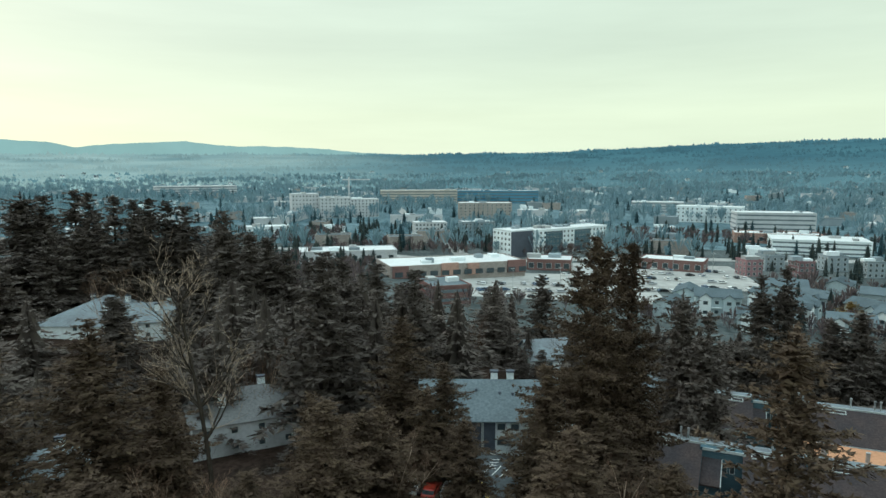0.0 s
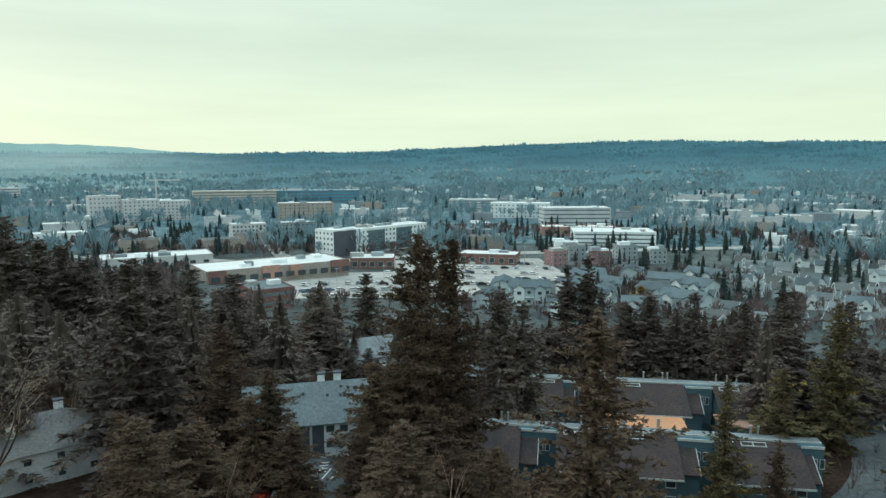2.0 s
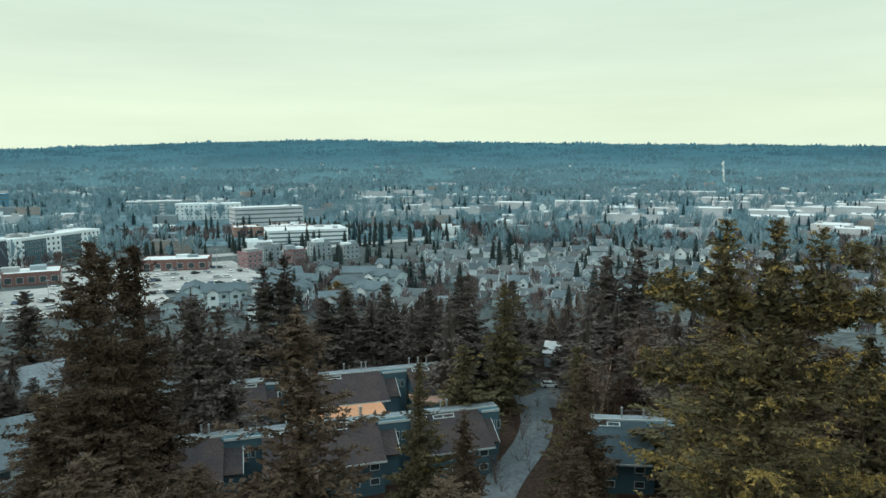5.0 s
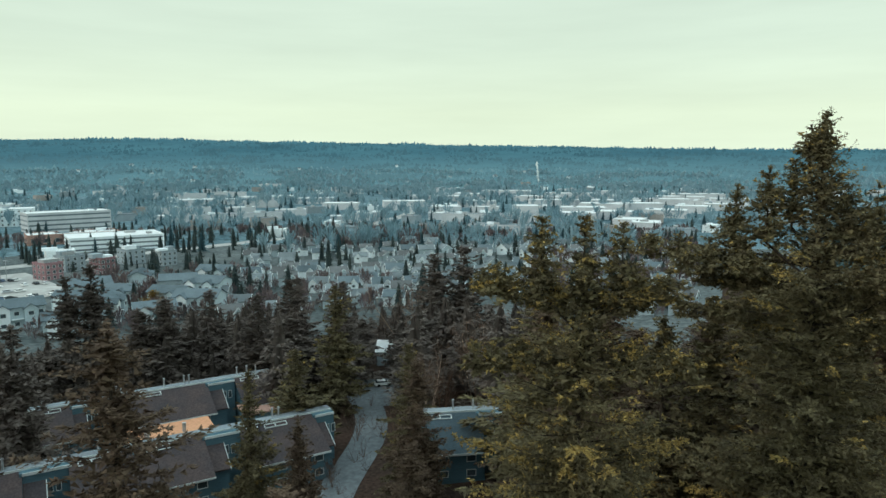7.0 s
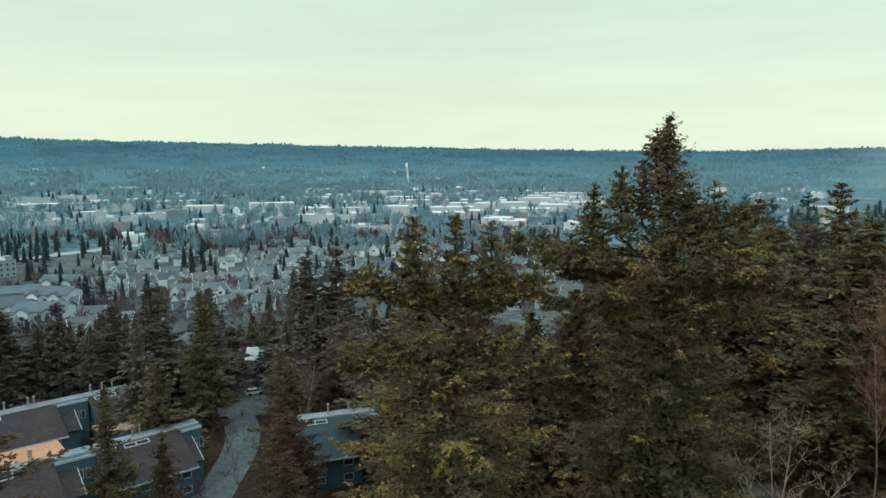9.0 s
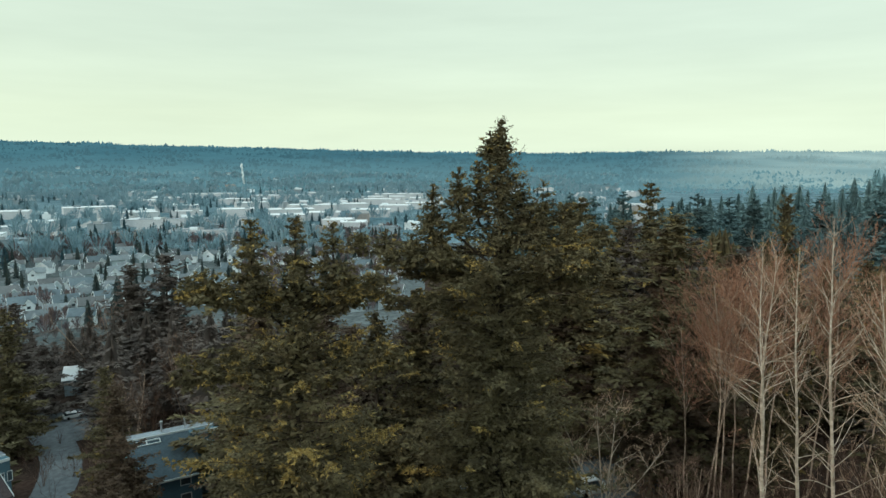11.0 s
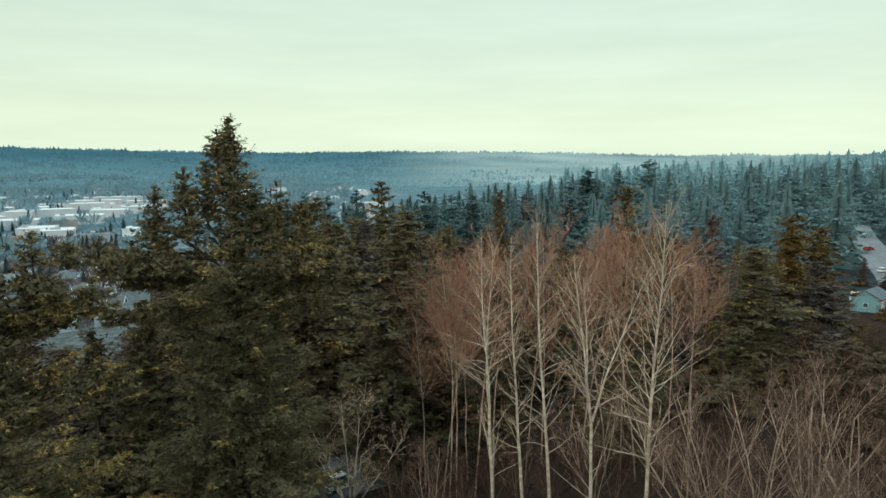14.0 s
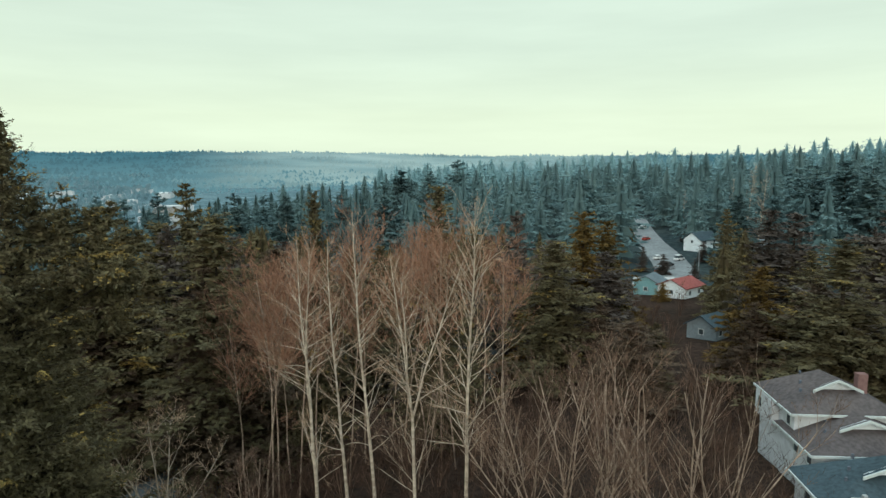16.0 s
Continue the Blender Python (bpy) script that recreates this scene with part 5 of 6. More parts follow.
# cars
WHEEL = Shape().prism([(0.33 * math.cos(k * math.tau / 14), 0.33 * math.sin(k * math.tau / 14)) for k in range(14)], -0.11, 0.11).mesh("wheel", RUBBER)
PAINTS = [material("car_paint_" + n, c, 0.3, 0.05, 3.0, 0.0) for n, c in (("white", (0.72, 0.73, 0.72)), ("silver", (0.42, 0.44, 0.46)), ("black", (0.02, 0.022, 0.025)), ("red", (0.45, 0.05, 0.03)), ("blue", (0.07, 0.12, 0.2)))]
TINTS = ("white", "silver", "black", "red", "blue")


def car(m, paint, tall=1.0, group="parked cars", where="parked in the lot", wheels=True):
    """A parked car, its length along x."""
    root = thing("car", TINTS[paint] + (" van " if tall > 1.2 else " car ") + where, "car", m, group)
    k = tall
    low = [(-2.2, 0.3), (2.2, 0.3), (2.27, 0.72), (2.1, 0.86), (1.25, 0.98), (-1.95, 1.0), (-2.25, 0.85)]
    part("body", Shape().prism(low, -0.9, 0.9), PAINTS[paint], root)
    nose = 1.25 if k > 1.2 else 1.0
    cabin = part("cabin", Shape().prism([(-2.0, 0.99), (nose, 0.97), (nose - 0.6, 1.4 * k), (-1.6, 1.42 * k)], -0.76, 0.76), GLASS, root, "dark glazed cabin")
    part("roof", Shape().prism([(-1.65, 1.4 * k), (nose - 0.55, 1.38 * k), (nose - 0.65, 1.48 * k), (-1.5, 1.5 * k)], -0.77, 0.77), PAINTS[paint], root)
    for x in (-1.35, 1.35) if wheels else ():
        for y in (-0.85, 0.85):
            part("wheel", WHEEL, RUBBER, root, at=pose(x, y, 0.33))
    return root


# near apartments
front = gable_house("apartment_building", "two-storey pale apartment building with grey shingle roof", stand(3.4, 115, 2), 21, 17, 5.6, 4.0, WHITE, ROOF_GREY, chimney=((2.2, 0.8), (5.0, 0.6)), columns=0)
# no recess is cut: charcoal slabs stand in for the stairwells' shade
for x0, x1 in ((-2.4, -0.3), (0.1, 2.0)):
    part("entry_recess", Shape().box(x0, x1, -8.56, -8.40, -0.5, 5.3), DARK_WALL, front, "dark panel for the shaded stairwell recess")
part("post", Shape().box(-0.25, 0.05, -8.72, -8.5, -0.5, 5.3), TRIM, front)
windows_on(front, 1.5, 1.3, [(-4.6, -8.5, 0.9, 0), (-8.0, -8.5, 0.9, 0), (-4.6, -8.5, 3.4, 0), (-8.0, -8.5, 3.4, 0), (3.0, -8.5, 1.3, 0), (5.2, -8.5, 3.8, 0), (3.0, -8.5, 3.9, 0), (8.5, -8.5, 3.6, 0)])
porch = part("porch", Shape().prism([(3.9, 0.4), (8.3, 0.4), (8.3, 2.3), (6.1, 3.4), (3.9, 2.3)], -10.2, -8.52), WHITE, front, "small white gabled porch")
part("porch_roof", Shape().prism([(3.5, 2.05), (6.1, 3.35), (8.7, 2.05), (8.7, 2.3), (6.1, 3.65), (3.5, 2.3)], -10.5, -8.5), ROOF_GREY, porch)
c = part("chimney", Shape().box(-6.4, -4.6, -8.9, -7.6, 4.0, 7.8), WHITE, front, "tall white boxed chimney")
part("cap", Shape().box(-6.55, -4.45, -9.05, -7.45, 7.8, 8.3), DARK_WALL, c)
for x, y in ((-1.0, -2.6), (3.0, -3.2), (5.2, -3.4), (8.0, -2.0)):
    part("roof_vent", Shape().tube(x, y, 5.6 + 4.0 * (1 - abs(y) / 8.5), 6.2 + 4.0 * (1 - abs(y) / 8.5), 0.28, 0.22), DARK_WALL, front)
gable_house("apartment_building", "pale apartment wing with grey roof running uphill", stand(9.4, 124, 38), 15, 12, 5.6, 3.8, WHITE, ROOF_GREY, columns=3)
gable_house("apartment_building", "pale apartment building behind the firs", stand(9.2, 165, 20), 13, 11, 5.6, 3.4, WHITE, ROOF_PALE, columns=4)
gable_house("apartment_building", "pale apartment building behind the tall fir pair", stand(18.2, 150, -15), 13, 11, 5.6, 3.4, WHITE, ROOF_PALE, columns=4)
gable_house("apartment_building", "pale apartment building with weathered roof and white chimneys", stand(-27.4, 199, 62), 24, 22, 3.6, 4.6, WHITE, ROOF_PALE, hip=7, chimney=((-6, -5), (0, -6), (6, -5), (5, 4)), columns=5)
gable_house("apartment_building", "pale apartment wing with weathered roof", stand(-25.0, 192, -8), 20, 14, 4.6, 3.6, WHITE, ROOF_PALE, chimney=((6, -3), (8.6, 2)), columns=5)
gable_house("apartment_building", "pale apartment building with pinkish grey hip roof", stand(-17.2, 116, 8), 17, 14, 5.2, 3.4, CREAM, ROOF_TAUPE, chimney=((-3.5, -3.4), (3.6, 1.2)), hip=5, columns=4)
gable_house("apartment_building", "pale apartment building with blue grey roof", stand(-33.2, 101, -6), 16, 12, 5.6, 3.4, WHITE, ROOF_PALE, chimney=((4.5, 1),), columns=4)
gable_house("apartment_building", "low dark roofed building among western firs", stand(-24.5, 226, 5), 34, 10, 4, 2.5, BRICK, ROOF_BROWN, columns=4, storeys=1)
drape("parking_lot", 5.6, 84, 0, 12, 24, ASPHALT, "grey asphalt drive and parking lot beside the apartments", "parking lot", step=3)
drape("parking_lot", -2.0, 86, 0, 26, 10, ASPHALT, "grey asphalt parking bays under the firs", "parking lot", step=3, up=0.10)
for k in range(2):
    drape("road_marking", 4.2 + 2.4 * k, 105.5, 0, 2.2, 0.25, LINE, "white painted parking line", "road marking", step=2, up=0.16)
for k in range(4):
    drape("road_marking", 4.4 + 0.10 * k, 99.5 + 1.3 * k, 30, 1.5, 0.22, LINE, "white painted access hatching", "road marking", step=2, up=0.16)
for k in range(3):
    drape("road_marking", 4.1 + 0.72 * k, 99.0, 74, 5.2, 0.16, LINE, "white painted bay line", "road marking", step=2, up=0.155)
kerb = [(3.0 + 1.1 * math.sin(a), 88.5 - 4.5 * math.cos(a)) for a in [0.25 * k for k in range(13)]]
road("kerb", kerb, 0.6, YELLOW, "yellow painted kerb round a planted island", up=0.22)
for k, (az, r, p, turn) in enumerate(((-6.2, 88, 0, 80), (-2.7, 87, 0, 78), (0.6, 86, 1, 80), (-7.8, 88, 2, 80), (-1.0, 85.5, 3, 75), (-4.4, 84.5, 1, 80), (7.2, 84.5, 0, 70))):
    car(stand(az, r, turn, 0.1), p)
drape("parking_lot", -33, 126, 0, 12, 34, ASPHALT, "grey asphalt parking lot west of the apartments", "parking lot", step=4)
for az, r, p in ((-32.8, 124, 0), (-32.8, 132, 1), (-32.7, 140, 0), (-32.7, 148, 2)):
    car(stand(az, r, 20, 0.1), p)


def townhouse(m, bay, recess, label, slate=False, flues=(2.0, 3.4), windows=3):
    """A shed-roofed townhouse: a main bay, and beside it a set-back wall with a lean-to. The front stands on y = 0."""
    shingle = ROOF_SLATE if slate else ROOF_BROWN
    root = thing("townhouse", label, "house", m, "blue townhouses")
    part("wall", Shape().prism_x([(0, -3), (10, -3), (10, 8.7), (8.5, 8.9), (0, 5.3)], 0, bay), BLUE_WALL, root)
    part("roof", Shape().prism_x([(-0.7, 5.03), (8.5, 8.93), (8.5, 9.2), (-0.7, 5.3)], -0.35, bay + 0.35), shingle, root)
    part("eave_board", Shape().box(-0.35, bay + 0.35, -0.78, -0.704, 5.0, 5.32), TRIM, root)
    part("ridge_roof", Shape().box(-0.5, bay + recess, 8.5, 10.6, 9.21, 9.42), ROOF_PALE, root, "pale flat ridge strip")
    part("fascia", Shape().box(-0.5, bay + recess, 8.38, 8.496, 9.0, 9.46), TRIM, root)
    if recess:
        part("set_back_wall", Shape().box(bay + 0.004, bay + recess, 7.2, 10, -3, 9.2), BLUE_WALL, root)
        part("upper_fascia", Shape().box(bay + 0.36, bay + recess, 7.05, 7.196, 8.75, 9.2), TRIM, root)
        ww = min(3.4, recess * 0.55)
        lean = part("lean_to", Shape().prism_x([(2.8, -3), (7.19, -3), (7.19, 7.3), (2.8, 4.9)], bay + 0.01, bay + ww - 0.2), BLUE_WALL, root)
        part("lean_to_roof", Shape().prism_x([(2.3, 4.66), (7.18, 7.32), (7.18, 7.56), (2.3, 4.9)], bay + 0.36, bay + ww), shingle, lean)
        part("edge_board", Shape().prism_x([(2.3, 4.6), (7.18, 7.26), (7.18, 7.6), (2.3, 4.94)], bay + ww + 0.004, bay + ww + 0.12), TRIM, lean)
        for k in range(2):
            part("window", window_mesh(0.8, 1.7), TRIM, root, at=pose(bay + ww + 0.5 + 1.15 * k, 7.2, 5.3))
    for st, z in enumerate((0.9, 3.5)):
        for k in range(windows):
            part("window", window_mesh(1.7, 1.25), TRIM, root, at=pose(bay * (k + 0.5) / windows, 0, z))
    sky = part("skylight_rail", Shape().box(0.9, min(5.0, bay - 1), 7.75, 7.9, 8.95, 9.1), TRIM, root, "white rail box on the roof")
    part("rail", Shape().box(0.9, min(5.0, bay - 1), 6.9, 7.05, 8.6, 8.75), TRIM, sky)
    for x in (0.9, 2.8, min(5.0, bay - 1) - 0.15):
        part("rail_end", Shape().prism_x([(7.051, 8.6), (7.749, 8.9), (7.749, 9.1), (7.051, 8.75)], x, x + 0.15), TRIM, sky)
    for x in flues:
        f = part("flue", Shape().tube(x, 9.6, 9.42, 11.0, 0.17, 0.17), METAL, root, "pale metal flue")
        part("flue_cap", Shape().tube(x, 9.6, 11.0, 11.25, 0.26, 0.22), METAL, f)
    return root


blue = "blue townhouse with brown shingle shed roof and white trim"
row_a, row_b = stand(27.3, 109, 3), stand(27.3, 139, 4)
for x, bay, rec, fl in ((-20.2, 9.3, 7.0, (1.0, 6.0, 7.2)), (-4.0, 8.8, 0.8, (4.0,)), (5.6, 10.2, 6.4, (2.0,)), (22.4, 3.0, 0.0, ()), (25.6, 10, 4, (3.0, 4.2))):
    townhouse(row_a @ pose(x, 0, 0.2), bay, rec, blue, flues=fl)
for x, bay, rec, fl in ((-11, 6.5, 5, (2.0,)), (1.0, 5.8, 0.4, (3.0, 3.9)), (7.2, 14, 6, (6.0, 10.0, 11.0)), (27.6, 8, 0, (0.8, 3.0, 5.0))):
    townhouse(row_b @ pose(x, 0, 0.4), bay, rec, blue, flues=fl, windows=4 if bay > 12 else 2)
deck = thing("low_annex", "low annex with an orange membrane roof and white fascia", "building", row_a @ pose(5.0, 15.5, 0))
part("wall", Shape().box(0, 14.5, 0, 7, -3, 7.0), BLUE_WALL, deck)
part("roof", Shape().box(-0.3, 14.8, -0.3, 7.3, 7.004, 7.3), DECK, deck, "orange membrane roof")
part("fascia", Shape().box(-0.35, 14.85, -0.42, -0.304, 6.8, 7.35), TRIM, deck)
for x in (3.0, 9.5):
    part("flue", Shape().tube(x, 1.5, 7.3, 9.0, 0.35, 0.35), METAL, deck, "pale metal flue")
annex = thing("low_annex", "low annex with a pale pink membrane roof", "building", row_a @ pose(28, 26, 0))
part("wall", Shape().box(0, 8, 0, 6, -4, 4.6), BLUE_WALL, annex)
part("roof", Shape().box(-0.3, 8.3, -0.3, 6.3, 4.604, 4.9), TERRACOTTA, annex)
side = townhouse(stand(56.4, 110, 10) @ pose(-4.6, 0, 0.2), 9.6, 5, "blue townhouse with slate roof and pale gable wall", slate=True, flues=(5.6, 9.4, 10.4), windows=2)
part("gable_wall", Shape().prism_x([(-0.3, -3), (9.9, -3), (9.9, 8.8), (8.5, 9.0), (-0.3, 5.1)], -0.42, -0.36), TEAL_WALL, side, "pale blue gable wall")
for az, r in ((52.6, 88), (38.0, 84)):
    t = thing("vent_post", "short white vent post beyond the near roof edge", "vent", stand(az, r))
    part("pipe", Shape().tube(0, 0, -0.2, 2.2, 0.22, 0.22), METAL, t)
    part("cap", Shape().tube(0, 0, 2.2, 2.6, 0.36, 0.30), METAL, t)
road("road_lane", [(43.0, 66), (43.6, 90), (44.6, 106), (46.4, 118), (49.0, 130), (49.6, 142), (48.4, 156), (47.6, 172), (45.0, 190)], 7.0, ASPHALT, "curving grey asphalt lane between the trees")
drape("parking_lot", 49.7, 152, 0, 13, 22, ASPHALT, "asphalt turning place at the end of the lane", "parking lot", step=3, up=0.1)
car(stand(50.0, 168, 10, 0.12), 0, where="parked at the end of the lane")
gable_house("house", "pale roofed house at the end of the lane", stand(51.0, 190, -10), 9, 7.5, 4.2, 2.2, GREY_WALL, ROOF_WHITE, columns=2)

# houses glimpsed under the great firs
gable_house("house", "white house glimpsed beneath the great firs", stand(80.5, 112, 15), 13, 9, 5.0, 2.6, WHITE, ROOF_GREY, columns=4)
gable_house("house", "slate blue house glimpsed beneath the great firs", stand(87.0, 108, -15), 12, 9, 4.6, 2.6, BLUE_WALL, ROOF_SLATE, columns=3)
drape("parking_lot", 88, 78, 0, 30, 26, ASPHALT, "asphalt yard under the great firs", "parking lot", step=4)
for az, r, p, turn in ((82.0, 92, 0, 60), (84.5, 96, 0, 70), (86.5, 90, 0, 50), (88.6, 97, 1, 65), (79.5, 96, 0, 40)):
    car(stand(az, r, turn, 0.1), p, where="parked under the great firs")
car(stand(92.6, 82, 35, 0.1), 0, 1.35, where="parked beside the thicket")
gable_house("house", "blue house behind the birches", stand(118.3, 108, 30), 11, 8, 4.5, 2.6, BLUE_WALL, ROOF_SLATE, columns=3)
gable_house("house", "house with a pinkish roof among conifers", stand(110.2, 172, 20), 14, 10, 4.5, 2.8, BRICK, ROOF_PALE, columns=3)
gable_house("house", "white house high among the misty conifers", stand(126.8, 400, 10), 14, 9, 5, 2.4, WHITE, ROOF_PALE, columns=3)

# east bank: three stepped houses, then the cul-de-sac
def dutch_house(m, label, w, l, drop, rise, roof, far_hip=1.0):
    """A house with a hipped roof and a gablet over the near end; the origin is the near left eave corner, x to the right, y away."""
    root = thing("large_house", label, "house", m)
    part("wall", Shape().box(0, w, 0, l, -drop, -0.02), CREAM, root)
    e, yg, k = 0.55, 2.3, 0.62
    zk, half = rise * k, w / 2 + e
    cut = half * (1 - k)
    x0, x1, xm, y1 = -e, w + e, w / 2, l + e
    rs = Shape()
    rs.face((x0, -e, 0), (x1, -e, 0), (xm + cut, yg, zk), (xm - cut, yg, zk))
    rs.face((x0, y1, 0), (x0, -e, 0), (xm - cut, yg, zk), (xm - cut, yg - 0.7, zk), (xm, yg - 0.7, rise), (xm, y1 - far_hip * 3, rise))
    rs.face((x1, -e, 0), (x1, y1, 0), (xm, y1 - far_hip * 3, rise), (xm, yg - 0.7, rise), (xm + cut, yg - 0.7, zk), (xm + cut, yg, zk))
    rs.face((x1, y1, 0), (x0, y1, 0), (xm, y1 - far_hip * 3, rise))
    rs.face((x0, -e, -0.02), (x0, y1, -0.02), (x1, y1, -0.02), (x1, -e, -0.02))
    part("roof", rs, roof, root)
    g = part("gablet", Shape().prism([(xm - cut, zk), (xm + cut, zk), (xm, rise)], yg - 0.12, yg - 0.02), WHITE, root, "small white gablet")
    part("barge_board", Shape().prism([(xm - cut - 0.35, zk - 0.14), (xm, rise - 0.05), (xm + cut + 0.35, zk - 0.14), (xm + cut + 0.35, zk + 0.12), (xm, rise + 0.2), (xm - cut - 0.35, zk + 0.12)], yg - 0.86, yg - 0.72), TRIM, g)
    part("gutter", Shape().box(x0 - 0.1, x0, -e, y1, -0.2, 0.02), TRIM, root)
    part("front_gutter", Shape().box(x0 + 0.002, x1, -e - 0.1, -e, -0.2, 0.02), TRIM, root)
    for vx, vy in ((w * 0.25, l * 0.55), (w * 0.34, l * 0.8), (w * 0.18, l * 0.35)):
        zv = rise * (vx + e) / half
        part("roof_vent", Shape().tube(vx, vy, zv - 0.1, zv + 0.28, 0.14, 0.12), DARK_WALL, root)
    return root


turn_e = -122.0
h1 = dutch_house(Matrix.Translation((38.7, -56.9, 22.0)) @ pose(0, 0, 0, 0, 0, turn_e), "large pale two-storey house with brown hipped roof and white gablet", 9.0, 8.0, 7.5, 2.5, ROOF_UMBER)
part("upper_bay", Shape().box(-0.7, -0.004, 3.4, 7.6, -2.7, -0.25), CREAM, h1, "overhanging upper bay")
windows_on(h1, 1.1, 1.3, [(-0.7, 6.4, -1.9, -90)])
windows_on(h1, 1.0, 1.2, [(0, 1.2, -1.7, -90)])
windows_on(h1, 0.8, 1.4, [(0, 1.8, -4.6, -90)])
part("chimney", Shape().box(7.2, 8.1, 3.4, 4.2, 0.4, 2.7), BRICK, h1, "red brick chimney")
h2 = dutch_house(Matrix.Translation((34.9, -54.4, 20.0)) @ pose(0, 0, 0, 0, 0, turn_e), "middle pale stepped house with brown hipped roof", 10.5, 7.0, 7.5, 2.3, ROOF_UMBER)
windows_on(h2, 1.1, 1.0, [(0, 3.6, -1.5, -90), (0, 0.9, -1.5, -90)])
h3 = dutch_house(Matrix.Translation((29.8, -48.9, 18.9)) @ pose(0, 0, 0, 0, 0, turn_e), "lower stepped house with slate blue roof", 11.5, 6.2, 5.0, 2.6, ROOF_SLATE)
windows_on(h3, 1.2, 1.6, [(0, 3.8, -2.0, -90), (0, 2.2, -2.0, -90)])
base = Matrix.Translation((29.8, -48.9, 18.9)) @ pose(0, 0, 0, 0, 0, turn_e)
fore = thing("porch_chimney", "brick chimney of the lower stepped house", "chimney", base @ pose(1.8, -1.1, -4.2))
part("stack", Shape().box(-0.55, 0.55, -0.5, 0.5, -3, 5.0), BRICK, fore)
part("cap", Shape().box(-0.65, 0.65, -0.6, 0.6, 5.0, 5.2), CONCRETE, fore)
part("pot", Shape().tube(0, 0, 5.2, 5.7, 0.25, 0.2), METAL, fore)
gable_house("house", "small teal house on the cul-de-sac", stand(134.6, 192, 75), 8, 6.5, 3.4, 1.7, TEAL_WALL, ROOF_GREY, storeys=1, columns=2)
gable_house("house", "small white house with red brown roof", stand(137.0, 187, 60), 9, 8, 3.0, 1.8, WHITE, ROOF_RED, storeys=1, columns=2)
gable_house("house", "blue grey house with slate roof", stand(139.4, 137, 60), 6.5, 6, 2.6, 1.8, GREY_WALL, ROOF_SLATE, storeys=1, columns=2)
gable_house("house", "teal roofed house beside the street", stand(138.4, 276, 50), 10, 8, 4.2, 2.6, WHITE, ROOF_SLATE, columns=2)
gable_house("house", "pale house among the conifers", stand(141.6, 258, 20), 12, 9, 4.0, 2.0, WHITE, ROOF_PALE, storeys=1, columns=3)
road("road_street", [(136.9, 205), (136.6, 228), (135.9, 255), (134.6, 295), (133.7, 340), (133.2, 390)], 12.0, STREET, "grey asphalt cul-de-sac street")
drape("driveway", 134.9, 204, 0, 12, 14, CONCRETE, "pale concrete driveway before the small houses", "driveway", step=4, up=0.12)
for az, r, p, k in ((136.8, 250, 0, 1.35), (135.2, 254, 0, 1), (136.0, 238, 2, 1), (134.2, 308, 3, 1.0), (135.4, 226, 3, 1), (133.9, 345, 0, 1)):
    car(stand(az, r, 60, 0.1), p, k, where="parked along the cul-de-sac")
lamp = thing("street_lamp", "pale street lamp post on the cul-de-sac", "street lamp", stand(138.3, 228))
part("pole", Shape().tube(0, 0, 0, 8.5, 0.12, 0.08), METAL, lamp)
part("arm", Shape().box(-1.6, 0.05, -0.05, 0.05, 8.4, 8.52), METAL, lamp)
for az, r in ((135.6, 222), (134.0, 228), (132.9, 300), (137.2, 300), (138.6, 246), (135.6, 178), (138.0, 205)):
    plant(CEDARS + FIRS[:1], az, r, rand.uniform(4, 8), rand.uniform(1.6, 2.4), (26, 5.5))

# valley
drape("parking_lot", 8, 285, 0, 110, 75, LOT, "large pale shopping centre parking lot", "parking lot", step=15)
drape("parking_lot", 19, 330, 10, 90, 80, LOT, "pale parking lot behind the shops", "parking lot", step=15)
line = stand(5.8, 421, 40)
hotel = flat_block("hotel", "white five-storey hotel block with a charcoal end wall", line @ pose(9, 0, 0), 18, 18, 16.5, 5, 5, WHITE, units=2, seed=2)
part("end_panel", Shape().box(-9.1, 9.1, -0.25, -0.08, 0.0, 16.3), DARK_WALL, hotel, "charcoal end wall")
wing = flat_block("hotel_wing", "white five-storey hotel wing with grey bays", line @ pose(54, 3, 0), 70, 16, 15.5, 5, 20, WHITE, units=4, seed=3)
for x in (-22, 4):
    part("bay_panel", Shape().box(x, x + 15, -0.2, -0.08, 0.2, 14.6), BLUE_WALL, wing, "grey blue bay")
    windows_on(wing, 1.5, 1.6, [(x + 1.8 + 2.9 * i, -0.2, 1.0 + 3.0 * j, 0) for i in range(5) for j in range(5)])
mall = flat_block("shop_row", "long low shop row with terracotta fronts and white roof", stand(-4.5, 326, 14) @ pose(36, 0, 0), 72, 30, 5.2, 1, 0, TAN_WALL, units=5, seed=4)
for x0, x1, top, mt in ((-35, -27, 5.8, BRICK), (-10, -1, 6.4, TERRACOTTA), (4, 10, 5.8, TERRACOTTA), (26, 36, 6.4, BRICK)):
    part("shop_front", Shape().box(x0, x1, -1.2, -0.16, 0, top), mt, mall)
for k in range(12):
    part("shop_window", Shape().box(-34 + 6 * k, -30 + 6 * k, -1.3, -1.22, 0.4, 2.9), GLASS, mall)
flat_block("shop_row", "low brick shop with white roof", stand(9, 372, -4), 24, 20, 5.5, 1, 5, BRICK, win=(3, 3), units=2, seed=5)
flat_block("shop_row", "low red shop row with white roof", stand(18.8, 388, -10), 34, 18, 5.5, 1, 6, BRICK, win=(3, 3), units=2, seed=6)
flat_block("shop_row", "long low pale shop row", stand(-8, 376, 4), 54, 22, 7, 1, 8, CREAM, win=(3, 3), units=4, seed=7)
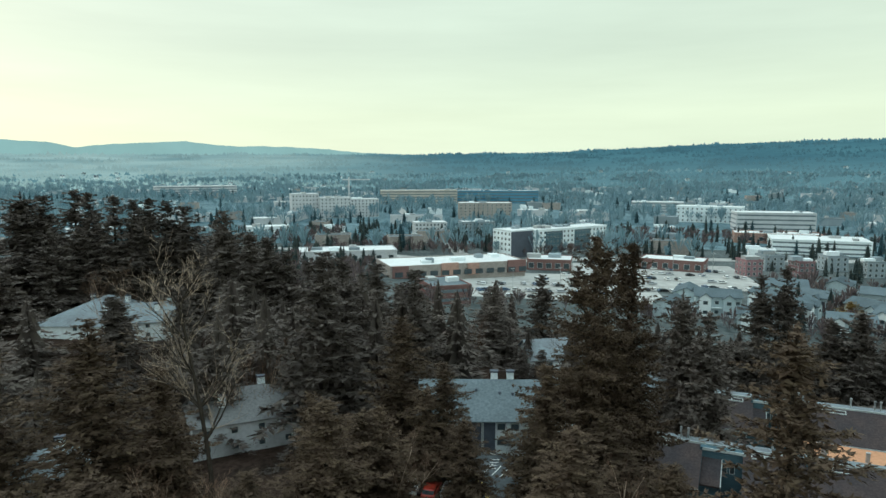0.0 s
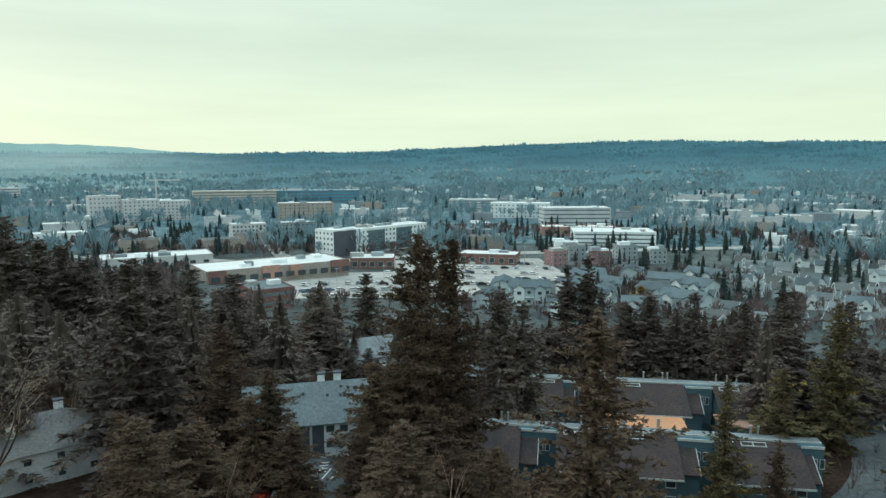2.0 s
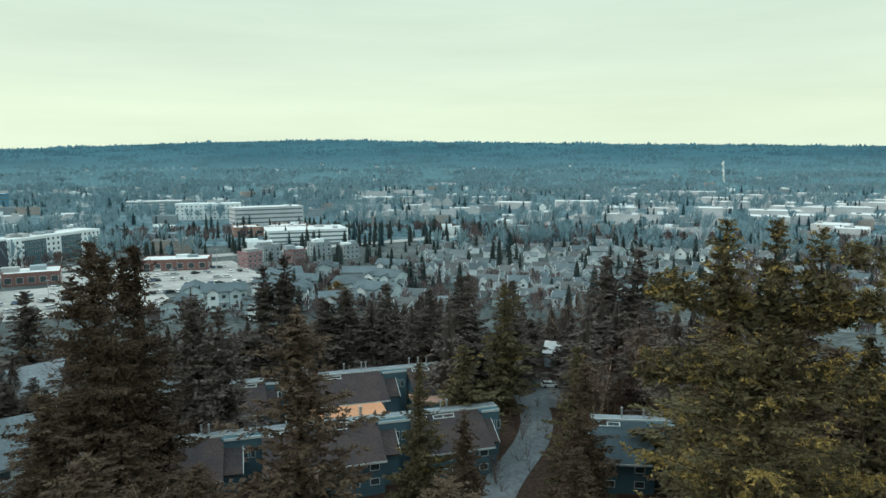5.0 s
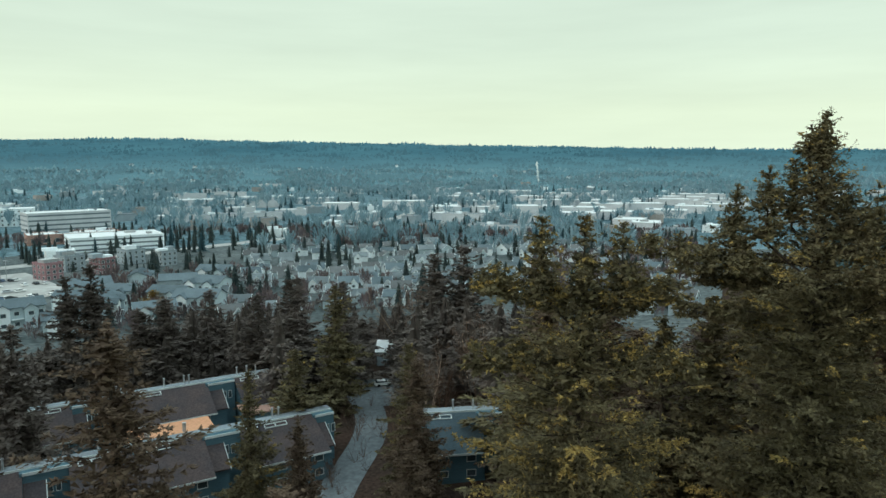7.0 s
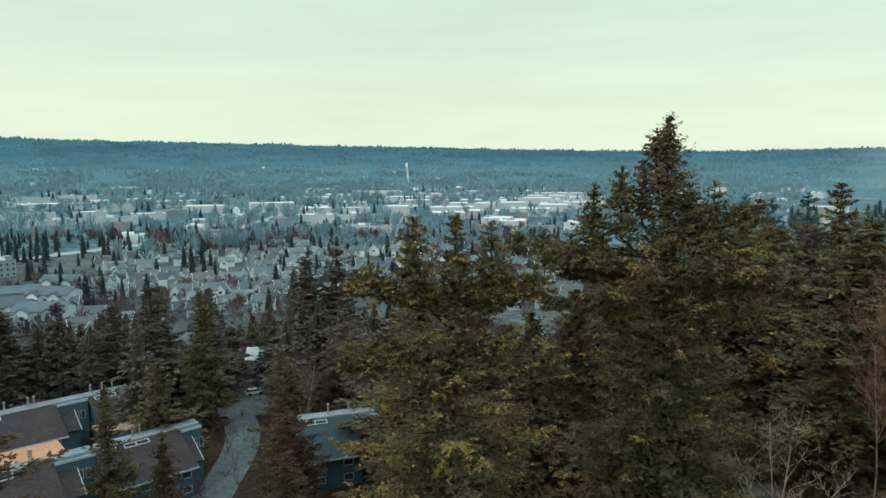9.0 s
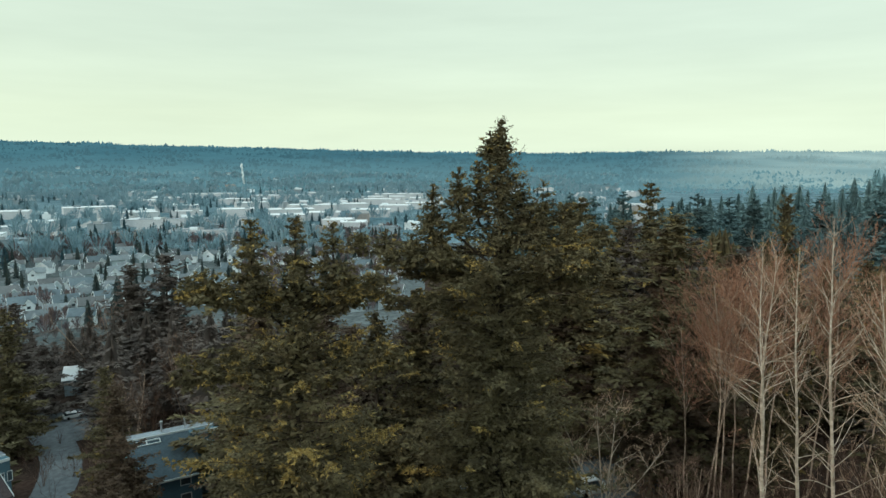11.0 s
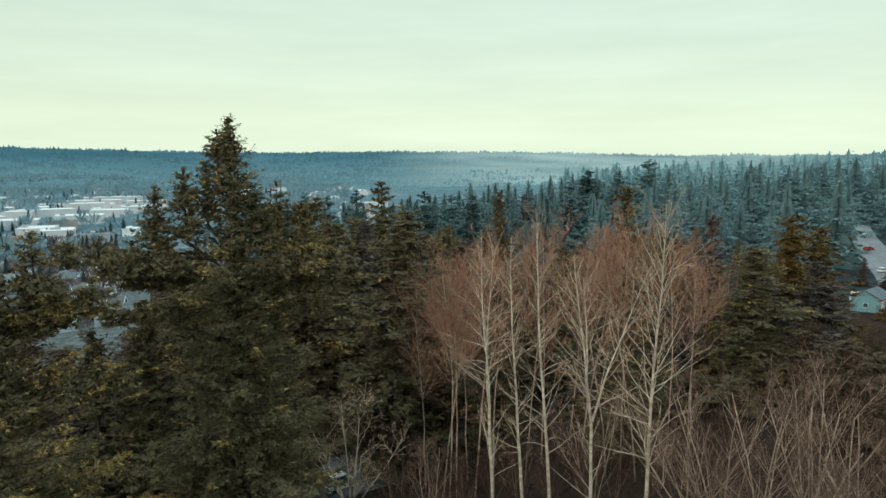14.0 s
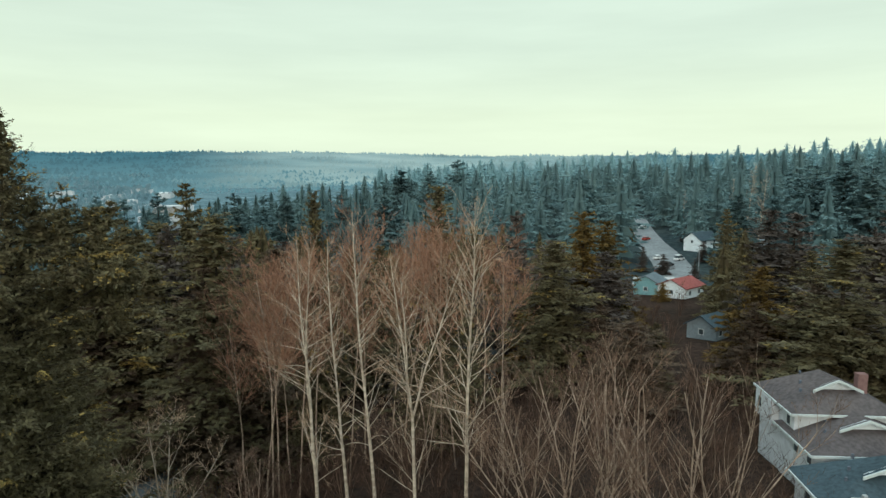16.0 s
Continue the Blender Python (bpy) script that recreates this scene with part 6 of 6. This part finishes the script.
flat_block("office", "brick office with ribbon windows", stand(0.8, 262, 20), 16, 22, 7, 2, 4, BRICK, roof=ROOF_GREY, band=True, seed=8)
flat_block("apartment_block", "cream four-storey apartment block", stand(-1, 540, 10), 26, 16, 12, 4, 9, CREAM, seed=9)
flat_block("apartment_block", "blue grey four-storey apartment block", stand(3, 548, 10), 28, 16, 12, 4, 9, GREY_WALL, seed=10)
flat_block("apartment_block", "grey and terracotta apartment block", stand(3.6, 740, 5), 58, 22, 17, 5, 12, TAN_WALL, seed=11, sides=False)
for az, r, w, h, s in ((-11.5, 770, 30, 26, 12), (-9.0, 760, 34, 22, 13), (-6.6, 770, 32, 20, 14)):
    flat_block("apartment_block", "cream mid-rise apartment block", stand(az, r, 8), w, 20, h, 6, 8, CREAM, seed=s, sides=False)
flat_block("office_long", "long tan apartment building", stand(-2.0, 1040, 5), 118, 26, 20, 5, 22, PALE_TAN, seed=15, sides=False, band=True)
flat_block("office_long", "long building wrapped in blue sheeting", stand(4.5, 1060, 2), 130, 26, 19, 4, 20, BLUE_WRAP, seed=16, sides=False, band=True)
flat_block("office_long", "long pale office far across the valley", stand(-20, 1380, 5), 150, 30, 18, 4, 20, CREAM, seed=17, sides=False, band=True)
flat_block("office", "white low two-storey office block", stand(-14.5, 550, 5), 34, 16, 8, 2, 8, WHITE, seed=18)
flat_block("office", "white office block with rows of windows", stand(21.5, 745, -6), 64, 24, 16, 4, 14, WHITE, seed=19, sides=False)
flat_block("office", "cream office with ribbon windows", stand(26.3, 670, 14), 66, 26, 16, 4, 12, CREAM, seed=20, band=True)
flat_block("office", "pale office with a roof mast", stand(17.6, 880, 0), 62, 24, 13, 4, 12, CREAM, seed=21, band=True)
flat_block("parking_garage", "white open-sided parking garage", stand(29.4, 500, 8), 58, 34, 9, 3, 12, WHITE, seed=22, band=True)
flat_block("shop_row", "low shop with yellow and red fronts", stand(26.5, 560, 8), 60, 22, 7, 1, 8, TERRACOTTA, win=(3, 3), seed=23)
RED_PANEL = material("dull_red_panels", (0.26, 0.155, 0.165), 0.8, 0.2, 3.0, 0.02, random_amount=0.2)
for az, r, w, k, tone in ((25.0, 385, 9, 24, RED_PANEL), (26.4, 410, 11, 25, GREY_WALL), (28.6, 392, 8, 26, RED_PANEL), (30.6, 425, 11, 27, GREY_WALL), (33.0, 410, 9, 28, GREY_WALL)):
    flat_block("apartment_block", "dull red low apartment block with grey roof" if tone is RED_PANEL else "grey low apartment block with grey roof", stand(az, r, 30), w, 11, 8, 3, 3, tone, roof=ROOF_GREY, seed=k)
WAREHOUSES = [(64.5, 940, 60), (69, 945, 90), (54.5, 1050, 80), (70.5, 620, 26), (72, 590, 24), (67, 780, 50), (62.5, 800, 40), (58, 900, 50), (74.5, 1080, 70), (66, 1150, 90), (70, 1250, 90), (92, 1050, 40), (49.3, 690, 26), (45, 1000, 70), (40, 1050, 60), (78, 900, 50), (82, 1100, 60),
              (36.5, 1000, 90), (41.5, 1080, 60), (52, 900, 56), (57, 1120, 70), (60.5, 1250, 90), (63, 1040, 70), (68.5, 860, 60), (71.5, 880, 56), (73, 1000, 80), (73.4, 760, 44), (75.5, 840, 40), (76, 1180, 90), (66.5, 690, 36), (69.2, 720, 40), (78.5, 1040, 60), (86.5, 980, 50), (55.5, 780, 36), (46.5, 860, 44)]
for k, (az, r, w) in enumerate(WAREHOUSES):
    flat_block("warehouse", "long white-roofed warehouse in the valley", stand(az, r, rand.uniform(-12, 12), 1.5), w, 30, 6.5, 1, 0, CREAM, units=1, seed=40 + k, sides=False, group="valley warehouses")

# small houses of the valley
def valley_house(label, w, d, h, wall, roof, wing_x):
    """A two-storey house with a gabled wing towards -y and white boards along its eaves and gables."""
    root = gable_house("valley_house", label, pose(0, 0, -500), w, d, h, 2.6, wall, roof, group="valley houses", columns=0, over=0.6, storeys=0)
    ww, y0, hw = w * 0.42, -d / 2 - 2.2, h - 0.4
    rise = 2.3
    wing = part("wing", Shape().prism([(wing_x - ww / 2, -1.5), (wing_x + ww / 2, -1.5), (wing_x + ww / 2, hw), (wing_x, hw + rise), (wing_x - ww / 2, hw)], y0, 0), wall, root)
    e = 0.45
    k = rise / (ww / 2)
    lower = [(wing_x - ww / 2 - e, hw - k * e + 0.03), (wing_x, hw + rise + 0.03), (wing_x + ww / 2 + e, hw - k * e + 0.03)]
    part("wing_roof", Shape().prism(lower + [(x, z + 0.2) for x, z in reversed(lower)], y0 - 0.4, 0.2), roof, wing)
    part("barge_board", Shape().prism([(x, z - 0.3) for x, z in lower] + [(x, z + 0.24) for x, z in reversed(lower)], y0 - 0.56, y0 - 0.41), HOUSE_TRIM, wing, "white barge boards")
    side = d / 2
    for sx in (-1, 1):
        x0 = sx * (w / 2 + 0.61)
        out = [(-side - 0.6, h - 0.75), (0, h + 2.4), (side + 0.6, h - 0.75), (side + 0.6, h - 0.35), (0, h + 2.85), (-side - 0.6, h - 0.35)]
        part("barge_board", Shape().prism_x(out, min(x0, x0 + sx * 0.12), max(x0, x0 + sx * 0.12)), HOUSE_TRIM, root)
    windows_on(root, 1.6, 1.4, [(wing_x, y0, h * 0.55, 0), (-w / 2, 0, h * 0.55, -90)])
    return root


HOUSE_TRIM = material("white_house_trim", (0.74, 0.79, 0.80), 0.7, 0.08, 1.0, 0.0)
SUBURB_ROOFS = [material("suburb_shingles_" + n, c, 0.9, 0.16, 1.6, 0.2, random_amount=0.22) for n, c in (("blue_grey", (0.118, 0.152, 0.168)), ("ash", (0.172, 0.202, 0.212)), ("taupe", (0.132, 0.140, 0.142)))]
SUBURB_WALL = material("pale_blue_siding", (0.44, 0.53, 0.56), 0.8, 0.12, 2.0, 0.05, random_amount=0.25)
HOUSE_KINDS = [valley_house("two-storey valley house with grey roof and white gables", w, d, h, wall, roof, wx)
               for wall, roof, w, d, h, wx in ((WHITE, SUBURB_ROOFS[0], 10.0, 8.0, 5.2, 2.2), (SUBURB_WALL, SUBURB_ROOFS[1], 10.5, 8.4, 5.4, -2.4), (SUBURB_WALL, SUBURB_ROOFS[2], 9.5, 8.0, 5.2, 1.8), (WHITE, SUBURB_ROOFS[1], 10.0, 7.6, 5.0, -2.0))]
count = 0
for row in range(13):
    r0 = 262 + 17.5 * row
    az = 34.0 + 1.3 * (row % 2)
    while az < 73:
        r = r0 + 9 * math.sin(az * 0.16 + row * 0.5) + rand.uniform(-3, 3)
        az += math.degrees(rand.uniform(11.6, 16.0) / r)
        p = spot(az, r)
        if noise.noise((p.x / 42, p.y / 42, 3.0)) > 0.22 or (az < 39 and r > 350) or count >= 215:
            continue
        count += 1
        k = rand.uniform(0.72, 0.9)
        copy_thing(HOUSE_KINDS[rand.randrange(4)], stand(az, r, rand.choice((0, 0, 0, 180, 75, -75)) + rand.uniform(-14, 14), 0, (k, k, k)))

# three-storey apartments at the foot of the slope
FLATS = gable_house("apartment_house", "three-storey pale blue apartment house with grey roof", pose(0, 0, -500), 16, 10, 7.6, 2.2, SUBURB_WALL, SUBURB_ROOFS[0], group="apartment houses", columns=0, storeys=0, over=0.6)
for x, top, mt in ((-4.6, 7.2, HOUSE_TRIM), (3.6, 7.0, SUBURB_WALL)):
    bay = part("bay", Shape().prism([(x - 2.0, -1.5), (x + 2.0, -1.5), (x + 2.0, top), (x, top + 1.5), (x - 2.0, top)], -6.4, -2), mt, FLATS, "gabled bay")
    part("bay_roof", Shape().prism([(x - 2.4, top - 0.28), (x, top + 1.53), (x + 2.4, top - 0.28), (x + 2.4, top - 0.05), (x, top + 1.76), (x - 2.4, top - 0.05)], -6.8, -1.0), SUBURB_ROOFS[0], bay)
    for z in (1.0, 4.6):
        part("window", window_mesh(1.8, 1.5), TRIM, bay, at=pose(x, -6.4, z))
for x, z in ((-0.5, 1.0), (-0.5, 4.6), (6.8, 4.6)):
    part("window", window_mesh(1.6, 1.5), TRIM, FLATS, at=pose(x, -5, z))
part("balcony", Shape().box(-2.2, 1.4, -6.2, -5.004, 3.4, 3.6), HOUSE_TRIM, FLATS, "white balcony")
for k in range(18):
    az, r = 19.0 + 1.05 * k + rand.uniform(-0.4, 0.4), (262, 292, 322, 276, 306, 338)[k % 6] + rand.uniform(-5, 5)
    if az < 24.5 and r > 300:
        continue
    q = rand.uniform(0.85, 1.05)
    copy_thing(FLATS, stand(az, r, rand.choice((0, 30, -25, 80, 180, 10)) + rand.uniform(-10, 10), 0, (q, q, q)))

# low town buildings scattered over the valley
TOWN_KINDS = [flat_block("town_building", lab, pose(0, 0, -500), w, d, h, 2, 0, wall, roof=rf, units=u, seed=70 + k, group="valley town buildings", sides=False)
              for k, (lab, w, d, h, wall, rf, u) in enumerate((("low white-roofed valley town building", 34, 18, 6.5, CREAM, ROOF_WHITE, 2), ("low grey valley town building", 22, 14, 7, GREY_WALL, ROOF_PALE, 1), ("small pale valley town building", 15, 12, 6, WHITE, ROOF_WHITE, 1), ("long pale valley town building", 52, 16, 8, CREAM, ROOF_PALE, 2), ("small brown valley town building", 24, 14, 8, TAN_WALL, ROOF_GREY, 1)))]
spread = []
for _ in range(2500):
    az, r = rand.uniform(-36, 96), 440 + 1300 * rand.random() ** 1.3
    p = spot(az, r)
    if any((p - q).length < 34 + r * 0.012 for q in spread) or any((p - q).length < size + 24 for q, size in BLOCKS) or (az > 34 and r < 540):
        continue
    spread.append(p)
    if len(spread) > 255:
        break
    copy_thing(TOWN_KINDS[rand.randrange(5)], stand(az, r, rand.choice((0, 12, -10, 80)) + rand.uniform(-6, 6)))
for _ in range(45):
    az, r = rand.uniform(-30, 70), rand.uniform(1750, 2350)
    copy_thing(HOUSE_KINDS[rand.randrange(4)], stand(az, r, rand.uniform(-40, 40)))
for k in range(190):
    az, r = rand.uniform(3, 25), 288 + 17 * rand.randrange(7) + rand.uniform(-1, 1)
    if 8 < az < 13 and r > 365 or az > 14 and r < 318 or az < 8 and r > 328:
        continue
    car(stand(az, r, 20 if k % 2 else 110, 0.1), rand.choice((0, 0, 1, 2, 2, 4)), where="parked before the shops", group="cars before the shops", wheels=False)

# a thin column of steam over the warehouses
def steam(az, r, z, tall):
    rg = random.Random(5)
    bm = bmesh.new()
    for k in range(26):
        t = k / 25
        w = tall * (0.03 + 0.05 * t * rg.uniform(0.5, 1.3))
        m = Matrix.Translation((tall * (-0.10 * t + rg.uniform(-0.03, 0.03)), rg.uniform(-0.03, 0.03) * tall, tall * t)) @ Matrix.Diagonal((w * (1 - 0.55 * t), w * 0.6, w * 1.3, 1))
        bmesh.ops.create_icosphere(bm, subdivisions=2, radius=1.0, matrix=m)
    for v in bm.verts:
        v.co += Vector((noise.noise(v.co * 0.35), noise.noise(v.co * 0.35 + Vector((9, 0, 0))), 0)) * tall * 0.018
    me = bpy.data.meshes.new("steam_plume")
    bm.to_mesh(me)
    bm.free()
    for p in me.polygons:
        p.use_smooth = True
    me.materials.append(material("white_steam", (0.62, 0.68, 0.68), 1.0, 0.1, 6.0, 0.0))
    tagged(new("steam_plume", me), "thin white column of steam over the valley", "steam", kind="stuff").matrix_basis = stand(az, r) @ Matrix.Translation((0, 0, z))


steam(63.2, 1300, 24, 34)

# tower crane over the far blocks, and the tall lamp posts of the lot
crane = thing("tower_crane", "thin pale tower crane over the blocks", "crane", stand(-7.9, 850))
part("mast", Shape().box(-0.9, 0.9, -0.9, 0.9, 0, 44), CREAM, crane)
part("jib", Shape().box(-8, 26, -0.6, 0.6, 40, 41.4), CREAM, crane)
sign = thing("sign_tower", "white tower sign beside the valley road", "sign", stand(49.1, 690))
part("post", Shape().box(-1.6, 1.6, -1, 1, 0, 17), WHITE, sign)
part("panel", Shape().box(-3.4, 3.4, -1.3, 1.3, 11, 15), WHITE, sign)
for az, r in ((11.5, 352), (15.5, 365), (19.0, 372), (22.0, 385), (6.0, 300), (10.0, 308), (24.0, 395), (26.0, 400)):
    pst = thing("lamp_post", "tall grey lamp post in the parking lot", "street lamp", stand(az, r), "parking lot lamps")
    part("pole", Shape().tube(0, 0, 0, 11, 0.16, 0.1), METAL, pst)
    part("head", Shape().box(-0.9, 0.9, -0.2, 0.2, 11, 11.25), METAL, pst)
road("road_valley", [(-40, 640), (-20, 500), (-8, 440), (2, 400), (14, 430), (30, 470), (45, 560), (49, 640), (52, 760), (54, 1000)], 14, LOT, "pale grey valley road")
road("road_valley_cross", [(2.2, 400), (0.5, 520), (-2.5, 700), (-4, 1000)], 10, LOT, "pale grey valley cross street")

# the patterns that the copies were taken from are put away
for src in FIRS + FAR_FIRS + OLIVES + FAR_OLIVES + HAZED_CONIFERS + CEDARS + BIRCH_KINDS + ALDERS + MAPLES + BUSHES + [BIG_BARE, VASE] + HOUSE_KINDS + [FLATS] + TOWN_KINDS:
    for o in [*src.children_recursive, src]:
        bpy.data.objects.remove(o)
